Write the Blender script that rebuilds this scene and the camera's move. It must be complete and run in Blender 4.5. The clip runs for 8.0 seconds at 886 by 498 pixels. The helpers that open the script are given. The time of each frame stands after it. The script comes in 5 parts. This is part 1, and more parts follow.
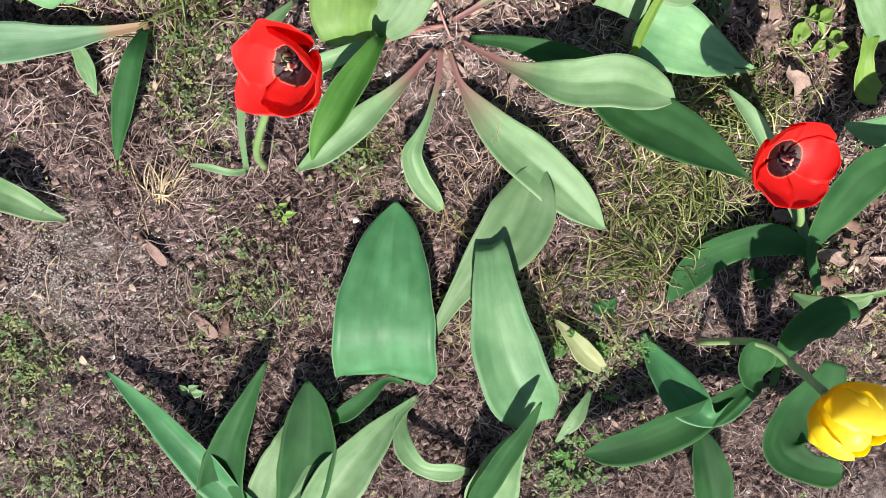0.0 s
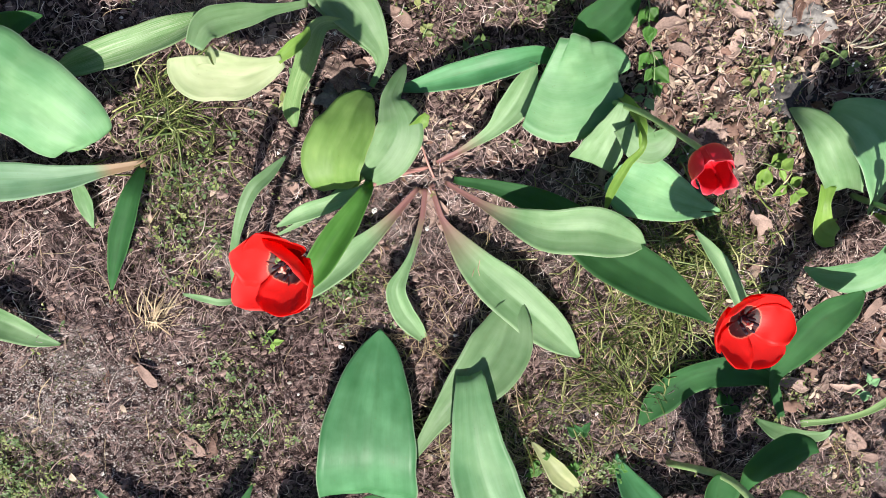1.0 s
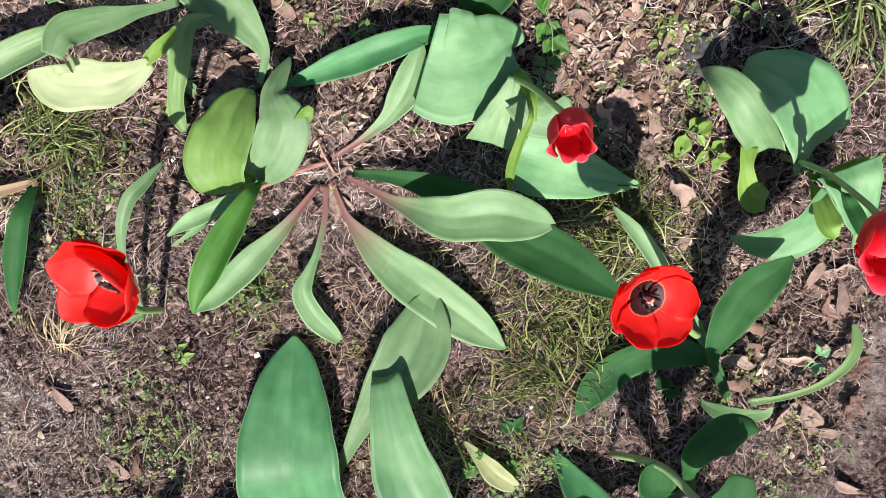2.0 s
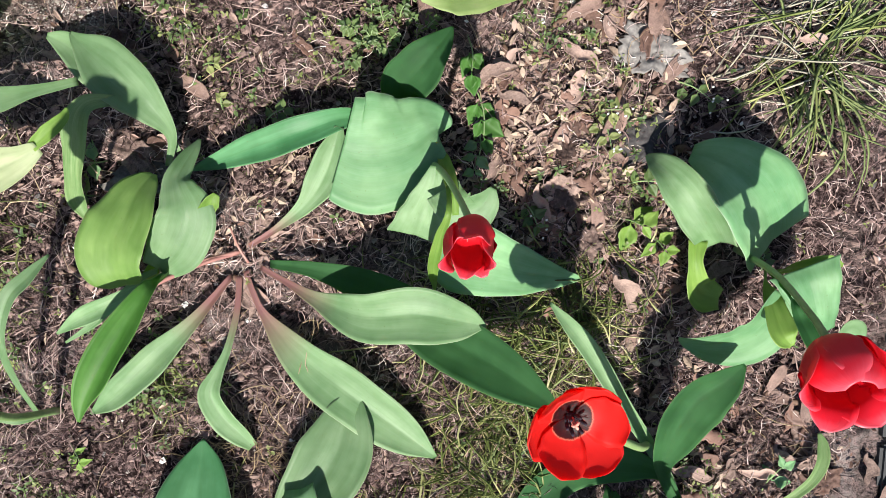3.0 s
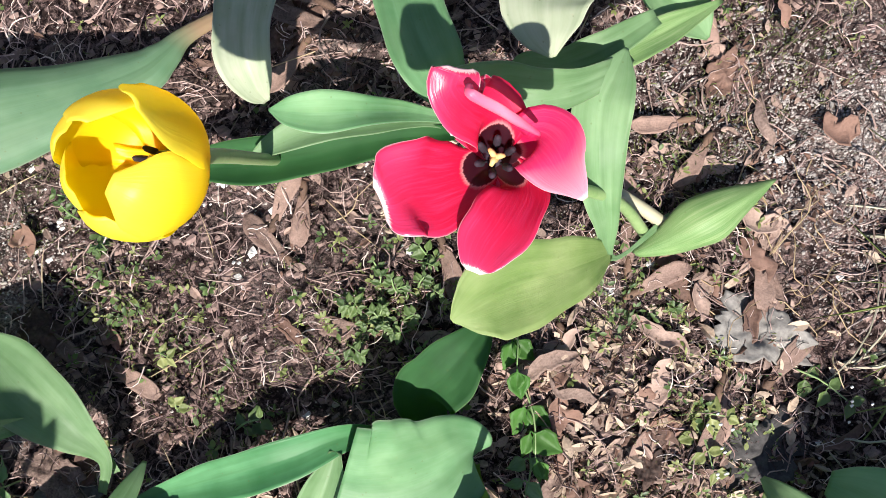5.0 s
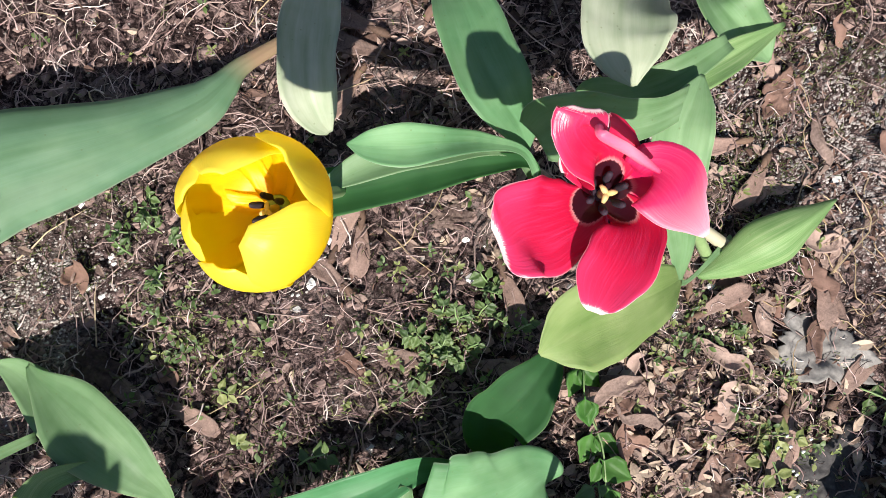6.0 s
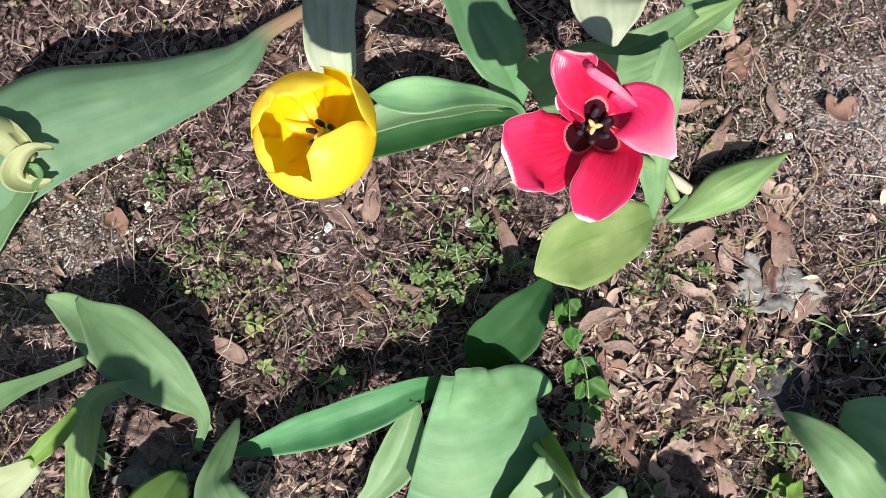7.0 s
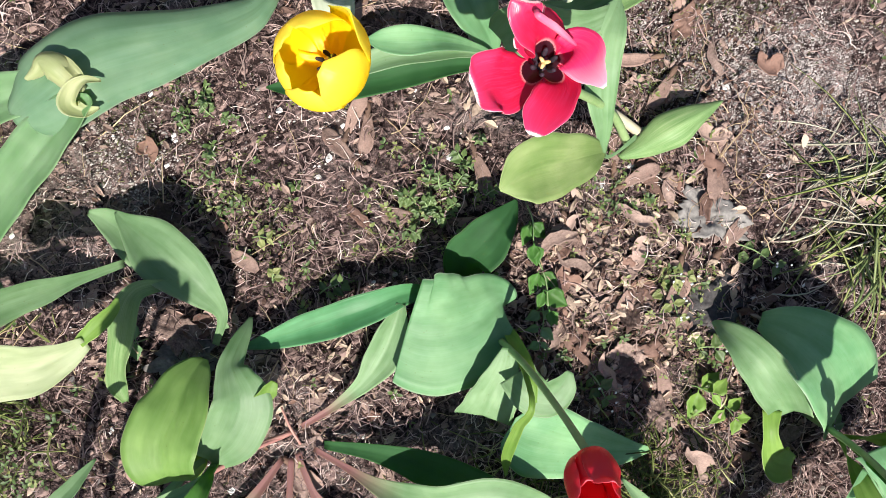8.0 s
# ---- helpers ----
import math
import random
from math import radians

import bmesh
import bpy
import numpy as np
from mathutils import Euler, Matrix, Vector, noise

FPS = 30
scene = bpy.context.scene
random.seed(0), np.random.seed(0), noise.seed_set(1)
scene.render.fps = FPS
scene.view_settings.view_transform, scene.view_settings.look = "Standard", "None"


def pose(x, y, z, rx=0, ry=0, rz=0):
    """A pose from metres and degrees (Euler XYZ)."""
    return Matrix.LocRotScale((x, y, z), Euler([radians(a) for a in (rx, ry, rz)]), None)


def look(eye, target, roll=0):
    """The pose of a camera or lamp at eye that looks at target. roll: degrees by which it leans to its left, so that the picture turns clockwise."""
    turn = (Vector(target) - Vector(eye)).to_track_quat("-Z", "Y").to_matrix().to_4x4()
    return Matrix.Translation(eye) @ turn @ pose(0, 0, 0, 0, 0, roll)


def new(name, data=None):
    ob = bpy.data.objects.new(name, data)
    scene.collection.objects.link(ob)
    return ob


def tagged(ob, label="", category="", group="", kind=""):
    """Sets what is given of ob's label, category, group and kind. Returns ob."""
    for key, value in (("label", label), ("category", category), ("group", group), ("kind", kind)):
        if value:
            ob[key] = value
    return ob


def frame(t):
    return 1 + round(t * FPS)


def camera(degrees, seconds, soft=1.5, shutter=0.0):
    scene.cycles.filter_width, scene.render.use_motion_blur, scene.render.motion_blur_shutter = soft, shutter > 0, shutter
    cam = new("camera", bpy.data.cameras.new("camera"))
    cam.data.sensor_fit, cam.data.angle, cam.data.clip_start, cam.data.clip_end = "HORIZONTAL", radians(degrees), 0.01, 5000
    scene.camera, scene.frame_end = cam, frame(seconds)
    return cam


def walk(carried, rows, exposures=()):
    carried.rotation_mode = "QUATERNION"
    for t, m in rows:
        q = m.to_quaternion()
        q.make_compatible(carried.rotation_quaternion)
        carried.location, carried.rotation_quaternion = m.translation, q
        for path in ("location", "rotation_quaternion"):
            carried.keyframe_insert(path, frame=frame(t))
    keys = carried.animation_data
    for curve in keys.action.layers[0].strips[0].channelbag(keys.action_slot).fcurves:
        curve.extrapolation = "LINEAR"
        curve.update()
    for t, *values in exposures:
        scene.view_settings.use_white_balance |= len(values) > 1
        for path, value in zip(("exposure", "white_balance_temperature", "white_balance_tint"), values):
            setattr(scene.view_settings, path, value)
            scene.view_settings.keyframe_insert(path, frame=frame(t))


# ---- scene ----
cam = camera(61.0, 8.0, 0.6)
PATH = [
    (0, 0.0343, -0.1142, 0.6962, -11.137, -0.789, 16.228),
    (0.5, 0.0371, -0.0345, 0.7077, -10.108, -1.472, 15.676),
    (1, 0.005, -0.0127, 0.7096, -9.469, -1.896, 17.143),
    (1.5, 0.0251, -0.005, 0.7086, -9.122, -0.896, 17.044),
    (1.7, 0.0632, -0.0012, 0.6986, -9.094, -0.112, 14.15),
    (2.8, 0.1768, 0.0293, 0.637, -7.477, -0.669, 11.339),
    (3, 0.1742, 0.0482, 0.6201, -5.445, -0.06, 12.942),
    (3.5, 0.163, 0.0952, 0.593, -4.146, -1.971, 15.116),
    (4, 0.1557, 0.1142, 0.5276, -1.943, 0.431, 13.891),
    (4.5, 0.1436, 0.1565, 0.4795, 0.452, 0.253, 12.264),
    (5, 0.1279, 0.185, 0.4513, 1.065, 0.592, 12.384),
    (5.2, 0.1158, 0.1908, 0.4442, 1.498, 0.575, 11.855),
    (6.3, 0.0699, 0.1799, 0.4509, 1.676, -1.557, 10.936),
    (6.5, 0.0653, 0.1706, 0.4629, 1.528, -2.091, 10.86),
    (7, 0.0674, 0.1513, 0.5033, 1.227, -2.62, 10.878),
    (7.5, 0.0717, 0.141, 0.5496, 0.609, -3.06, 11.433),
    (8, 0.0797, 0.114, 0.59, -0.57, -3.044, 11.776),
]
walk(cam, [(t, pose(x, y, z, rx, ry, rz)) for t, x, y, z, rx, ry, rz in PATH],
     [(0.0, 0.88), (1.5, 0.92), (3.0, 0.87), (4.0, 0.97), (5.0, 0.88), (6.5, 0.73), (7.5, 0.79), (8.0, 0.87)])

# world, sun
world = bpy.data.worlds.new("sky")
scene.world = world
world.use_nodes = True
wn = world.node_tree
sky = wn.nodes.new("ShaderNodeTexSky")
sky.sky_type, sky.sun_disc = "NISHITA", False
sky.sun_elevation, sky.sun_rotation = radians(55.5), radians(167.4)
wn.links.new(sky.outputs["Color"], wn.nodes["Background"].inputs["Color"])
wn.nodes["Background"].inputs["Strength"].default_value = 0.063
sun = new("sun", bpy.data.lights.new("sun", "SUN"))
sun.data.energy, sun.data.angle, sun.data.color = 5.0, radians(0.6), (1.0, 0.95, 0.87)
sun.matrix_world = look((0.30, -1.34, 2.0), (0, 0, 0))


# materials
def mat_new(name):
    m = bpy.data.materials.new(name)
    m.use_nodes = True
    nt = m.node_tree
    nt.nodes.clear()
    return m, nt


def nd(nt, kind, **inputs):
    n = nt.nodes.new("ShaderNode" + kind)
    for k, v in inputs.items():
        n.inputs[k.replace("_", " ")].default_value = v
    return n


def ramp(nt, fac, stops):
    r = nt.nodes.new("ShaderNodeValToRGB")
    while len(r.color_ramp.elements) < len(stops):
        r.color_ramp.elements.new(0.5)
    for e, (p, c) in zip(r.color_ramp.elements, stops):
        e.position, e.color = p, (*c, 1)
    nt.links.new(fac, r.inputs["Fac"])
    return r.outputs["Color"]


def mixc(nt, fac, a, b, mode="MIX"):
    m = nt.nodes.new("ShaderNodeMix")
    m.data_type, m.blend_type = "RGBA", mode
    for sock, v in ((m.inputs[0], fac), (m.inputs[6], a), (m.inputs[7], b)):
        if isinstance(v, (int, float)):
            sock.default_value = v
        elif isinstance(v, tuple):
            sock.default_value = (*v, 1)
        else:
            nt.links.new(v, sock)
    return m.outputs[2]


def mathn(nt, op, a, b=0.0):
    m = nt.nodes.new("ShaderNodeMath")
    m.operation = op
    for sock, v in ((m.inputs[0], a), (m.inputs[1], b)):
        if isinstance(v, (int, float)):
            sock.default_value = v
        else:
            nt.links.new(v, sock)
    return m.outputs[0]


def finish(nt, colour, rough, bump=None, strength=0.3, through_light=0.0, through_colour=None, dist=0.001, spec=0.5):
    b = nd(nt, "BsdfPrincipled")
    b.inputs["Specular IOR Level"].default_value = spec
    for sock, v in ((b.inputs["Base Color"], colour), (b.inputs["Roughness"], rough)):
        if isinstance(v, (int, float)):
            sock.default_value = v
        elif isinstance(v, tuple):
            sock.default_value = (*v, 1)
        else:
            nt.links.new(v, sock)
    if bump is not None:
        bn = nd(nt, "Bump", Strength=strength, Distance=dist)
        nt.links.new(bump, bn.inputs["Height"])
        nt.links.new(bn.outputs["Normal"], b.inputs["Normal"])
    shader = b.outputs["BSDF"]
    if through_light:
        t = nd(nt, "BsdfTranslucent")
        if isinstance(through_colour, tuple):
            t.inputs["Color"].default_value = (*through_colour, 1)
        else:
            nt.links.new(through_colour, t.inputs["Color"])
        mx = nd(nt, "MixShader", Fac=through_light)
        nt.links.new(shader, mx.inputs[1])
        nt.links.new(t.outputs["BSDF"], mx.inputs[2])
        shader = mx.outputs["Shader"]
    o = nt.nodes.new("ShaderNodeOutputMaterial")
    nt.links.new(shader, o.inputs["Surface"])


def leaf_material(name, low, high, streak, rim, rough=0.50, through_light=0.22, glow=(0.30, 0.50, 0.05), streaks=0.22, foot=None, foot_at=(0.05, 0.22), blister=0.0):
    m, nt = mat_new(name)
    uv = nt.nodes.new("ShaderNodeUVMap")
    sep = nd(nt, "SeparateXYZ")
    nt.links.new(uv.outputs["UV"], sep.inputs[0])
    # fine veins run along the blade
    mp = nd(nt, "Mapping", Scale=(90.0, 2.5, 1.0))
    nt.links.new(uv.outputs["UV"], mp.inputs["Vector"])
    veins = nd(nt, "TexNoise", Scale=1.0, Detail=4.0, Roughness=0.6)
    nt.links.new(mp.outputs["Vector"], veins.inputs["Vector"])
    geo = nt.nodes.new("ShaderNodeNewGeometry")
    blot = nd(nt, "TexNoise", Scale=28.0, Detail=4.0, Roughness=0.6)
    nt.links.new(geo.outputs["Position"], blot.inputs["Vector"])
    info = nt.nodes.new("ShaderNodeObjectInfo")
    base = mixc(nt, ramp(nt, blot.outputs["Fac"], [(0.35, (0, 0, 0)), (0.68, (1, 1, 1))]), low, high)
    vf = ramp(nt, veins.outputs["Fac"], [(0.42, (0, 0, 0)), (0.66, (1, 1, 1))])
    # broad bands that put sunlit and dimmer stretches of the blade into its colour
    mp2 = nd(nt, "Mapping", Scale=(5.0, 2.2, 1.0))
    nt.links.new(uv.outputs["UV"], mp2.inputs["Vector"])
    lit_noise = nd(nt, "TexNoise", Scale=1.0, Detail=3.0, Roughness=0.55)
    nt.links.new(mp2.outputs["Vector"], lit_noise.inputs["Vector"])
    lit_bands = ramp(nt, lit_noise.outputs["Fac"], [(0.32, (0.86, 0.89, 0.84)), (0.66, (1.30, 1.23, 1.30))])
    base = mixc(nt, mathn(nt, "MULTIPLY", vf, streaks * 0.6), base, streak)
    base = mixc(nt, 1.0, base, lit_bands, "MULTIPLY")
    # paler at the margin
    edge = mathn(nt, "ABSOLUTE", mathn(nt, "SUBTRACT", sep.outputs["X"], 0.5))
    base = mixc(nt, ramp(nt, edge, [(0.484, (0, 0, 0)), (0.5, (0.6, 0.6, 0.6))]), base, rim)
    vary = mathn(nt, "ADD", mathn(nt, "MULTIPLY", info.outputs["Random"], 0.34), 0.78)
    hsv = nd(nt, "HueSaturation", Saturation=1.0)
    nt.links.new(vary, hsv.inputs["Value"])
    nt.links.new(base, hsv.inputs["Color"])
    base = hsv.outputs["Color"]
    if foot:
        base = mixc(nt, ramp(nt, sep.outputs["Y"], [(foot_at[0], (1, 1, 1)), (foot_at[1], (0, 0, 0))]), base, foot)
    # small specks
    sp = nd(nt, "TexVoronoi", Scale=170.0)
    nt.links.new(geo.outputs["Position"], sp.inputs["Vector"])
    base = mixc(nt, ramp(nt, sp.outputs["Distance"], [(0.05, (0.4, 0.4, 0.4)), (0.11, (0, 0, 0))]), base, (0.12, 0.10, 0.05))
    r = mathn(nt, "ADD", mathn(nt, "MULTIPLY", blot.outputs["Fac"], 0.25), rough - 0.12)
    mid = mathn(nt, "MULTIPLY", ramp(nt, edge, [(0.0, (1, 1, 1)), (0.03, (0, 0, 0))]), -0.8)
    height = mathn(nt, "ADD", veins.outputs["Fac"], mid)
    if blister:
        bl = nd(nt, "TexNoise", Scale=130.0, Detail=2.0, Roughness=0.5)
        nt.links.new(geo.outputs["Position"], bl.inputs["Vector"])
        height = mathn(nt, "ADD", height, mathn(nt, "MULTIPLY", bl.outputs["Fac"], blister))
    finish(nt, base, r, height, 0.16 + 0.1 * blister, through_light, glow, 0.0006 + 0.0004 * blister, 0.32)
    return m


LEAF = {
    "g": leaf_material("leaf_green", (0.135, 0.260, 0.115), (0.235, 0.375, 0.195), (0.36, 0.48, 0.30), (0.48, 0.54, 0.36), through_light=0.36),
    "r": leaf_material("leaf_green_pink_foot", (0.135, 0.260, 0.115), (0.235, 0.375, 0.195), (0.36, 0.48, 0.30), (0.48, 0.54, 0.36), through_light=0.36, foot=(0.27, 0.125, 0.125), foot_at=(0.16, 0.40)),
    "k": leaf_material("leaf_blue_green_tan_foot", (0.125, 0.255, 0.145), (0.205, 0.345, 0.205), (0.30, 0.43, 0.29), (0.46, 0.53, 0.40), through_light=0.36, foot=(0.36, 0.235, 0.155), foot_at=(0.15, 0.23)),
    "m": leaf_material("leaf_sea_green", (0.042, 0.160, 0.058), (0.080, 0.235, 0.100), (0.12, 0.27, 0.15), (0.40, 0.50, 0.34), through_light=0.2, streaks=0.12),
    "n": leaf_material("leaf_grass_green", (0.050, 0.150, 0.026), (0.095, 0.225, 0.052), (0.15, 0.29, 0.09), (0.34, 0.44, 0.18), streaks=0.15, through_light=0.38, glow=(0.24, 0.50, 0.04)),
    "d": leaf_material("leaf_deep_green", (0.018, 0.080, 0.024), (0.042, 0.140, 0.046), (0.08, 0.20, 0.08), (0.24, 0.36, 0.16), streaks=0.15, through_light=0.42, glow=(0.20, 0.48, 0.03), rough=0.72),
    "t": leaf_material("leaf_thin_green", (0.17, 0.33, 0.16), (0.28, 0.44, 0.26), (0.36, 0.48, 0.30), (0.48, 0.54, 0.36), through_light=0.6, glow=(0.5, 0.72, 0.35)),
    "b": leaf_material("leaf_blue_green", (0.115, 0.285, 0.125), (0.215, 0.41, 0.20), (0.33, 0.475, 0.32), (0.46, 0.53, 0.40), through_light=0.34),
    "y": leaf_material("leaf_yellow_green", (0.15, 0.28, 0.050), (0.23, 0.37, 0.085), (0.34, 0.45, 0.15), (0.48, 0.52, 0.24), through_light=0.36, glow=(0.42, 0.60, 0.05)),
    "u": leaf_material("leaf_mid_green", (0.135, 0.265, 0.060), (0.225, 0.375, 0.105), (0.30, 0.42, 0.19), (0.46, 0.52, 0.26), through_light=0.38, glow=(0.36, 0.56, 0.06)),
    "u2": leaf_material("leaf_light_yellow_green", (0.23, 0.36, 0.11), (0.38, 0.49, 0.20), (0.40, 0.48, 0.22), (0.50, 0.54, 0.28), through_light=0.36, glow=(0.42, 0.58, 0.10), streaks=0.4, blister=1.2),
    "p4": leaf_material("leaf_cream", (0.30, 0.38, 0.20), (0.42, 0.48, 0.29), (0.50, 0.54, 0.36), (0.6, 0.62, 0.45), through_light=0.4, glow=(0.7, 0.75, 0.45), streaks=0.2),
    "p": leaf_material("leaf_pale", (0.34, 0.40, 0.20), (0.50, 0.52, 0.32), (0.55, 0.52, 0.36), (0.60, 0.55, 0.40), through_light=0.5, glow=(0.7, 0.72, 0.4)),
    "p2": leaf_material("leaf_ash_green", (0.26, 0.32, 0.21), (0.36, 0.40, 0.29), (0.48, 0.50, 0.38), (0.5, 0.5, 0.4), streaks=0.2),
    "s": leaf_material("leaf_striped", (0.10, 0.22, 0.07), (0.16, 0.28, 0.10), (0.36, 0.42, 0.22), (0.4, 0.35, 0.25), streaks=0.9),
    "s2": leaf_material("leaf_pale_striped", (0.08, 0.22, 0.06), (0.13, 0.28, 0.10), (0.55, 0.58, 0.42), (0.5, 0.5, 0.3), streaks=1.0),
}


def petal_material(name, stops, rough=0.4, glow=(1, 0.1, 0.02), through_light=0.3, rim=None, streak=None, veining=0.10, lobe=0.55):
    """stops: colours from the petal's foot to its tip."""
    m, nt = mat_new(name)
    uv = nt.nodes.new("ShaderNodeUVMap")
    sep = nd(nt, "SeparateXYZ")
    nt.links.new(uv.outputs["UV"], sep.inputs[0])
    mp = nd(nt, "Mapping", Scale=(34.0, 3.0, 1.0))
    nt.links.new(uv.outputs["UV"], mp.inputs["Vector"])
    veins = nd(nt, "TexNoise", Scale=1.0, Detail=3.0)
    nt.links.new(mp.outputs["Vector"], veins.inputs["Vector"])
    along = mathn(nt, "ADD", sep.outputs["Y"], mathn(nt, "MULTIPLY", mathn(nt, "SUBTRACT", veins.outputs["Fac"], 0.5), veining))
    off = mathn(nt, "SUBTRACT", sep.outputs["X"], 0.5)
    along = mathn(nt, "ADD", along, mathn(nt, "MULTIPLY", mathn(nt, "MULTIPLY", off, off), lobe))
    base = ramp(nt, along, stops)
    if streak:
        base = mixc(nt, mathn(nt, "MULTIPLY", ramp(nt, veins.outputs["Fac"], [(0.5, (0, 0, 0)), (0.75, (1, 1, 1))]), mathn(nt, "MULTIPLY", ramp(nt, along, [(0.33, (0, 0, 0)), (0.42, (1, 1, 1))]), 0.5)), base, streak)
    if rim:
        edge = mathn(nt, "ABSOLUTE", mathn(nt, "SUBTRACT", sep.outputs["X"], 0.5))
        side = ramp(nt, mathn(nt, "ADD", edge, mathn(nt, "MULTIPLY", veins.outputs["Fac"], 0.10)), [(0.53, (0, 0, 0)), (0.56, (1, 1, 1))])
        side = mathn(nt, "MULTIPLY", side, ramp(nt, sep.outputs["Y"], [(0.45, (0, 0, 0)), (0.7, (1, 1, 1))]))
        tip = ramp(nt, mathn(nt, "ADD", sep.outputs["Y"], mathn(nt, "MULTIPLY", veins.outputs["Fac"], 0.05)), [(0.99, (0, 0, 0)), (1.01, (1, 1, 1))])
        base = mixc(nt, mathn(nt, "MAXIMUM", side, tip), base, rim)
    finish(nt, base, rough, veins.outputs["Fac"], 0.3, through_light, glow, 0.0006)
    return m


INK, GOLD = (0.016, 0.005, 0.007), (0.72, 0.26, 0.17)
RED = petal_material("petal_scarlet", [(0.0, INK), (0.30, INK), (0.315, GOLD), (0.337, (0.76, 0.018, 0.014)), (1.0, (0.80, 0.026, 0.022))], glow=(0.95, 0.05, 0.03), through_light=0.52, rough=0.5)
CRIMSON = petal_material("petal_crimson", [(0.0, INK), (0.15, (0.66, 0.010, 0.022)), (0.85, (0.78, 0.016, 0.038)), (1.0, (0.80, 0.08, 0.12))], glow=(0.9, 0.03, 0.06), through_light=0.3, rim=(0.8, 0.10, 0.14))
HEART = (0.022, 0.005, 0.012)
PINK = petal_material("petal_pink", [(0.0, HEART), (0.29, HEART), (0.30, (0.66, 0.26, 0.28)), (0.33, (0.62, 0.010, 0.060)), (0.7, (0.66, 0.013, 0.072)), (1.0, (0.72, 0.04, 0.14))], glow=(0.95, 0.04, 0.10), through_light=0.3, rim=(0.85, 0.66, 0.68), streak=(0.78, 0.06, 0.20), rough=0.32, veining=0.05, lobe=0.9)
PINK_PALE = petal_material("petal_pink_bleached", [(0.0, HEART), (0.24, HEART), (0.27, (0.74, 0.04, 0.18)), (0.60, (0.78, 0.10, 0.25)), (0.85, (0.82, 0.30, 0.42)), (1.0, (0.85, 0.55, 0.62))], glow=(0.95, 0.15, 0.25), through_light=0.3, streak=(0.85, 0.25, 0.40), veining=0.05, lobe=0.9)
PINK_EDGE = petal_material("petal_pink_fading", [(0.0, HEART), (0.22, HEART), (0.24, (0.72, 0.20, 0.26)), (0.28, (0.62, 0.012, 0.10)), (0.7, (0.68, 0.03, 0.14)), (0.95, (0.80, 0.30, 0.40))], glow=(0.95, 0.06, 0.14), through_light=0.3, rim=(0.84, 0.50, 0.56), streak=(0.80, 0.10, 0.24), veining=0.05, lobe=0.5)
PETAL_FOLD = petal_material("petal_outer_face", [(0.0, (0.74, 0.08, 0.20)), (0.5, (0.80, 0.24, 0.35)), (1.0, (0.74, 0.08, 0.20))], glow=(0.95, 0.3, 0.4), through_light=0.2)
# the paler stops towards the tip paint sunlight on the upper petals
YELLOW = petal_material("petal_yellow", [(0.0, (0.93, 0.50, 0.004)), (0.3, (0.95, 0.63, 0.006)), (0.55, (0.97, 0.84, 0.02)), (1.0, (0.97, 0.93, 0.12))], glow=(1.0, 0.84, 0.012), through_light=0.6)


def plain(name, low, high, rough, scale=60.0, bump=0.4, through_light=0.0, glow=None, dist=0.001):
    m, nt = mat_new(name)
    geo = nt.nodes.new("ShaderNodeNewGeometry")
    n = nd(nt, "TexNoise", Scale=scale, Detail=5.0, Roughness=0.65)
    nt.links.new(geo.outputs["Position"], n.inputs["Vector"])
    info = nt.nodes.new("ShaderNodeObjectInfo")
    n2 = nd(nt, "TexNoise", Scale=scale * 6.0, Detail=3.0, Roughness=0.6)
    nt.links.new(geo.outputs["Position"], n2.inputs["Vector"])
    both = mathn(nt, "ADD", mathn(nt, "MULTIPLY", n.outputs["Fac"], 0.55), mathn(nt, "MULTIPLY", n2.outputs["Fac"], 0.45))
    f = mathn(nt, "ADD", mathn(nt, "MULTIPLY", both, 0.6), mathn(nt, "MULTIPLY", mathn(nt, "ADD", info.outputs["Random"], geo.outputs["Random Per Island"]), 0.2))
    base = ramp(nt, f, [(0.34, low), (0.62, high)])
    finish(nt, base, rough, both, bump, through_light, glow, dist)
    return m


STEM = plain("stem_green", (0.13, 0.24, 0.07), (0.26, 0.36, 0.16), 0.45, 40)
STALK = plain("leaf_stalk_pink", (0.24, 0.085, 0.085), (0.40, 0.22, 0.18), 0.5, 60)
SHEATH = plain("stem_blanched", (0.30, 0.27, 0.17), (0.44, 0.40, 0.28), 0.5, 40)
ANTHER = plain("anther_black", (0.01, 0.006, 0.012), (0.03, 0.015, 0.03), 0.8, 300)
PISTIL = plain("pistil_cream", (0.46, 0.30, 0.10), (0.60, 0.44, 0.19), 0.6, 200)
STIGMA_RED = plain("pistil_rose", (0.50, 0.17, 0.13), (0.66, 0.34, 0.27), 0.6, 200)
DRY = plain("dry_leaf_brown", (0.030, 0.016, 0.013), (0.225, 0.130, 0.100), 0.8, 90, 0.9, 0.1, (0.4, 0.2, 0.08))
ASH = plain("dry_leaf_grey", (0.045, 0.040, 0.039), (0.25, 0.228, 0.222), 0.8, 70, 0.9)
SEED_WING = plain("samara_wing", (0.070, 0.042, 0.034), (0.30, 0.195, 0.160), 0.7, 160, 0.9)
ASH_PALE = plain("dry_leaf_ash_pale", (0.085, 0.078, 0.073), (0.31, 0.29, 0.275), 0.8, 60, 0.7)
ASH_DARK = plain("dry_leaf_dark_grey", (0.028, 0.025, 0.026), (0.13, 0.122, 0.122), 0.8, 70, 0.9)
DRY_PALE = plain("dry_leaf_pale", (0.060, 0.036, 0.030), (0.36, 0.255, 0.215), 0.8, 110, 0.9)
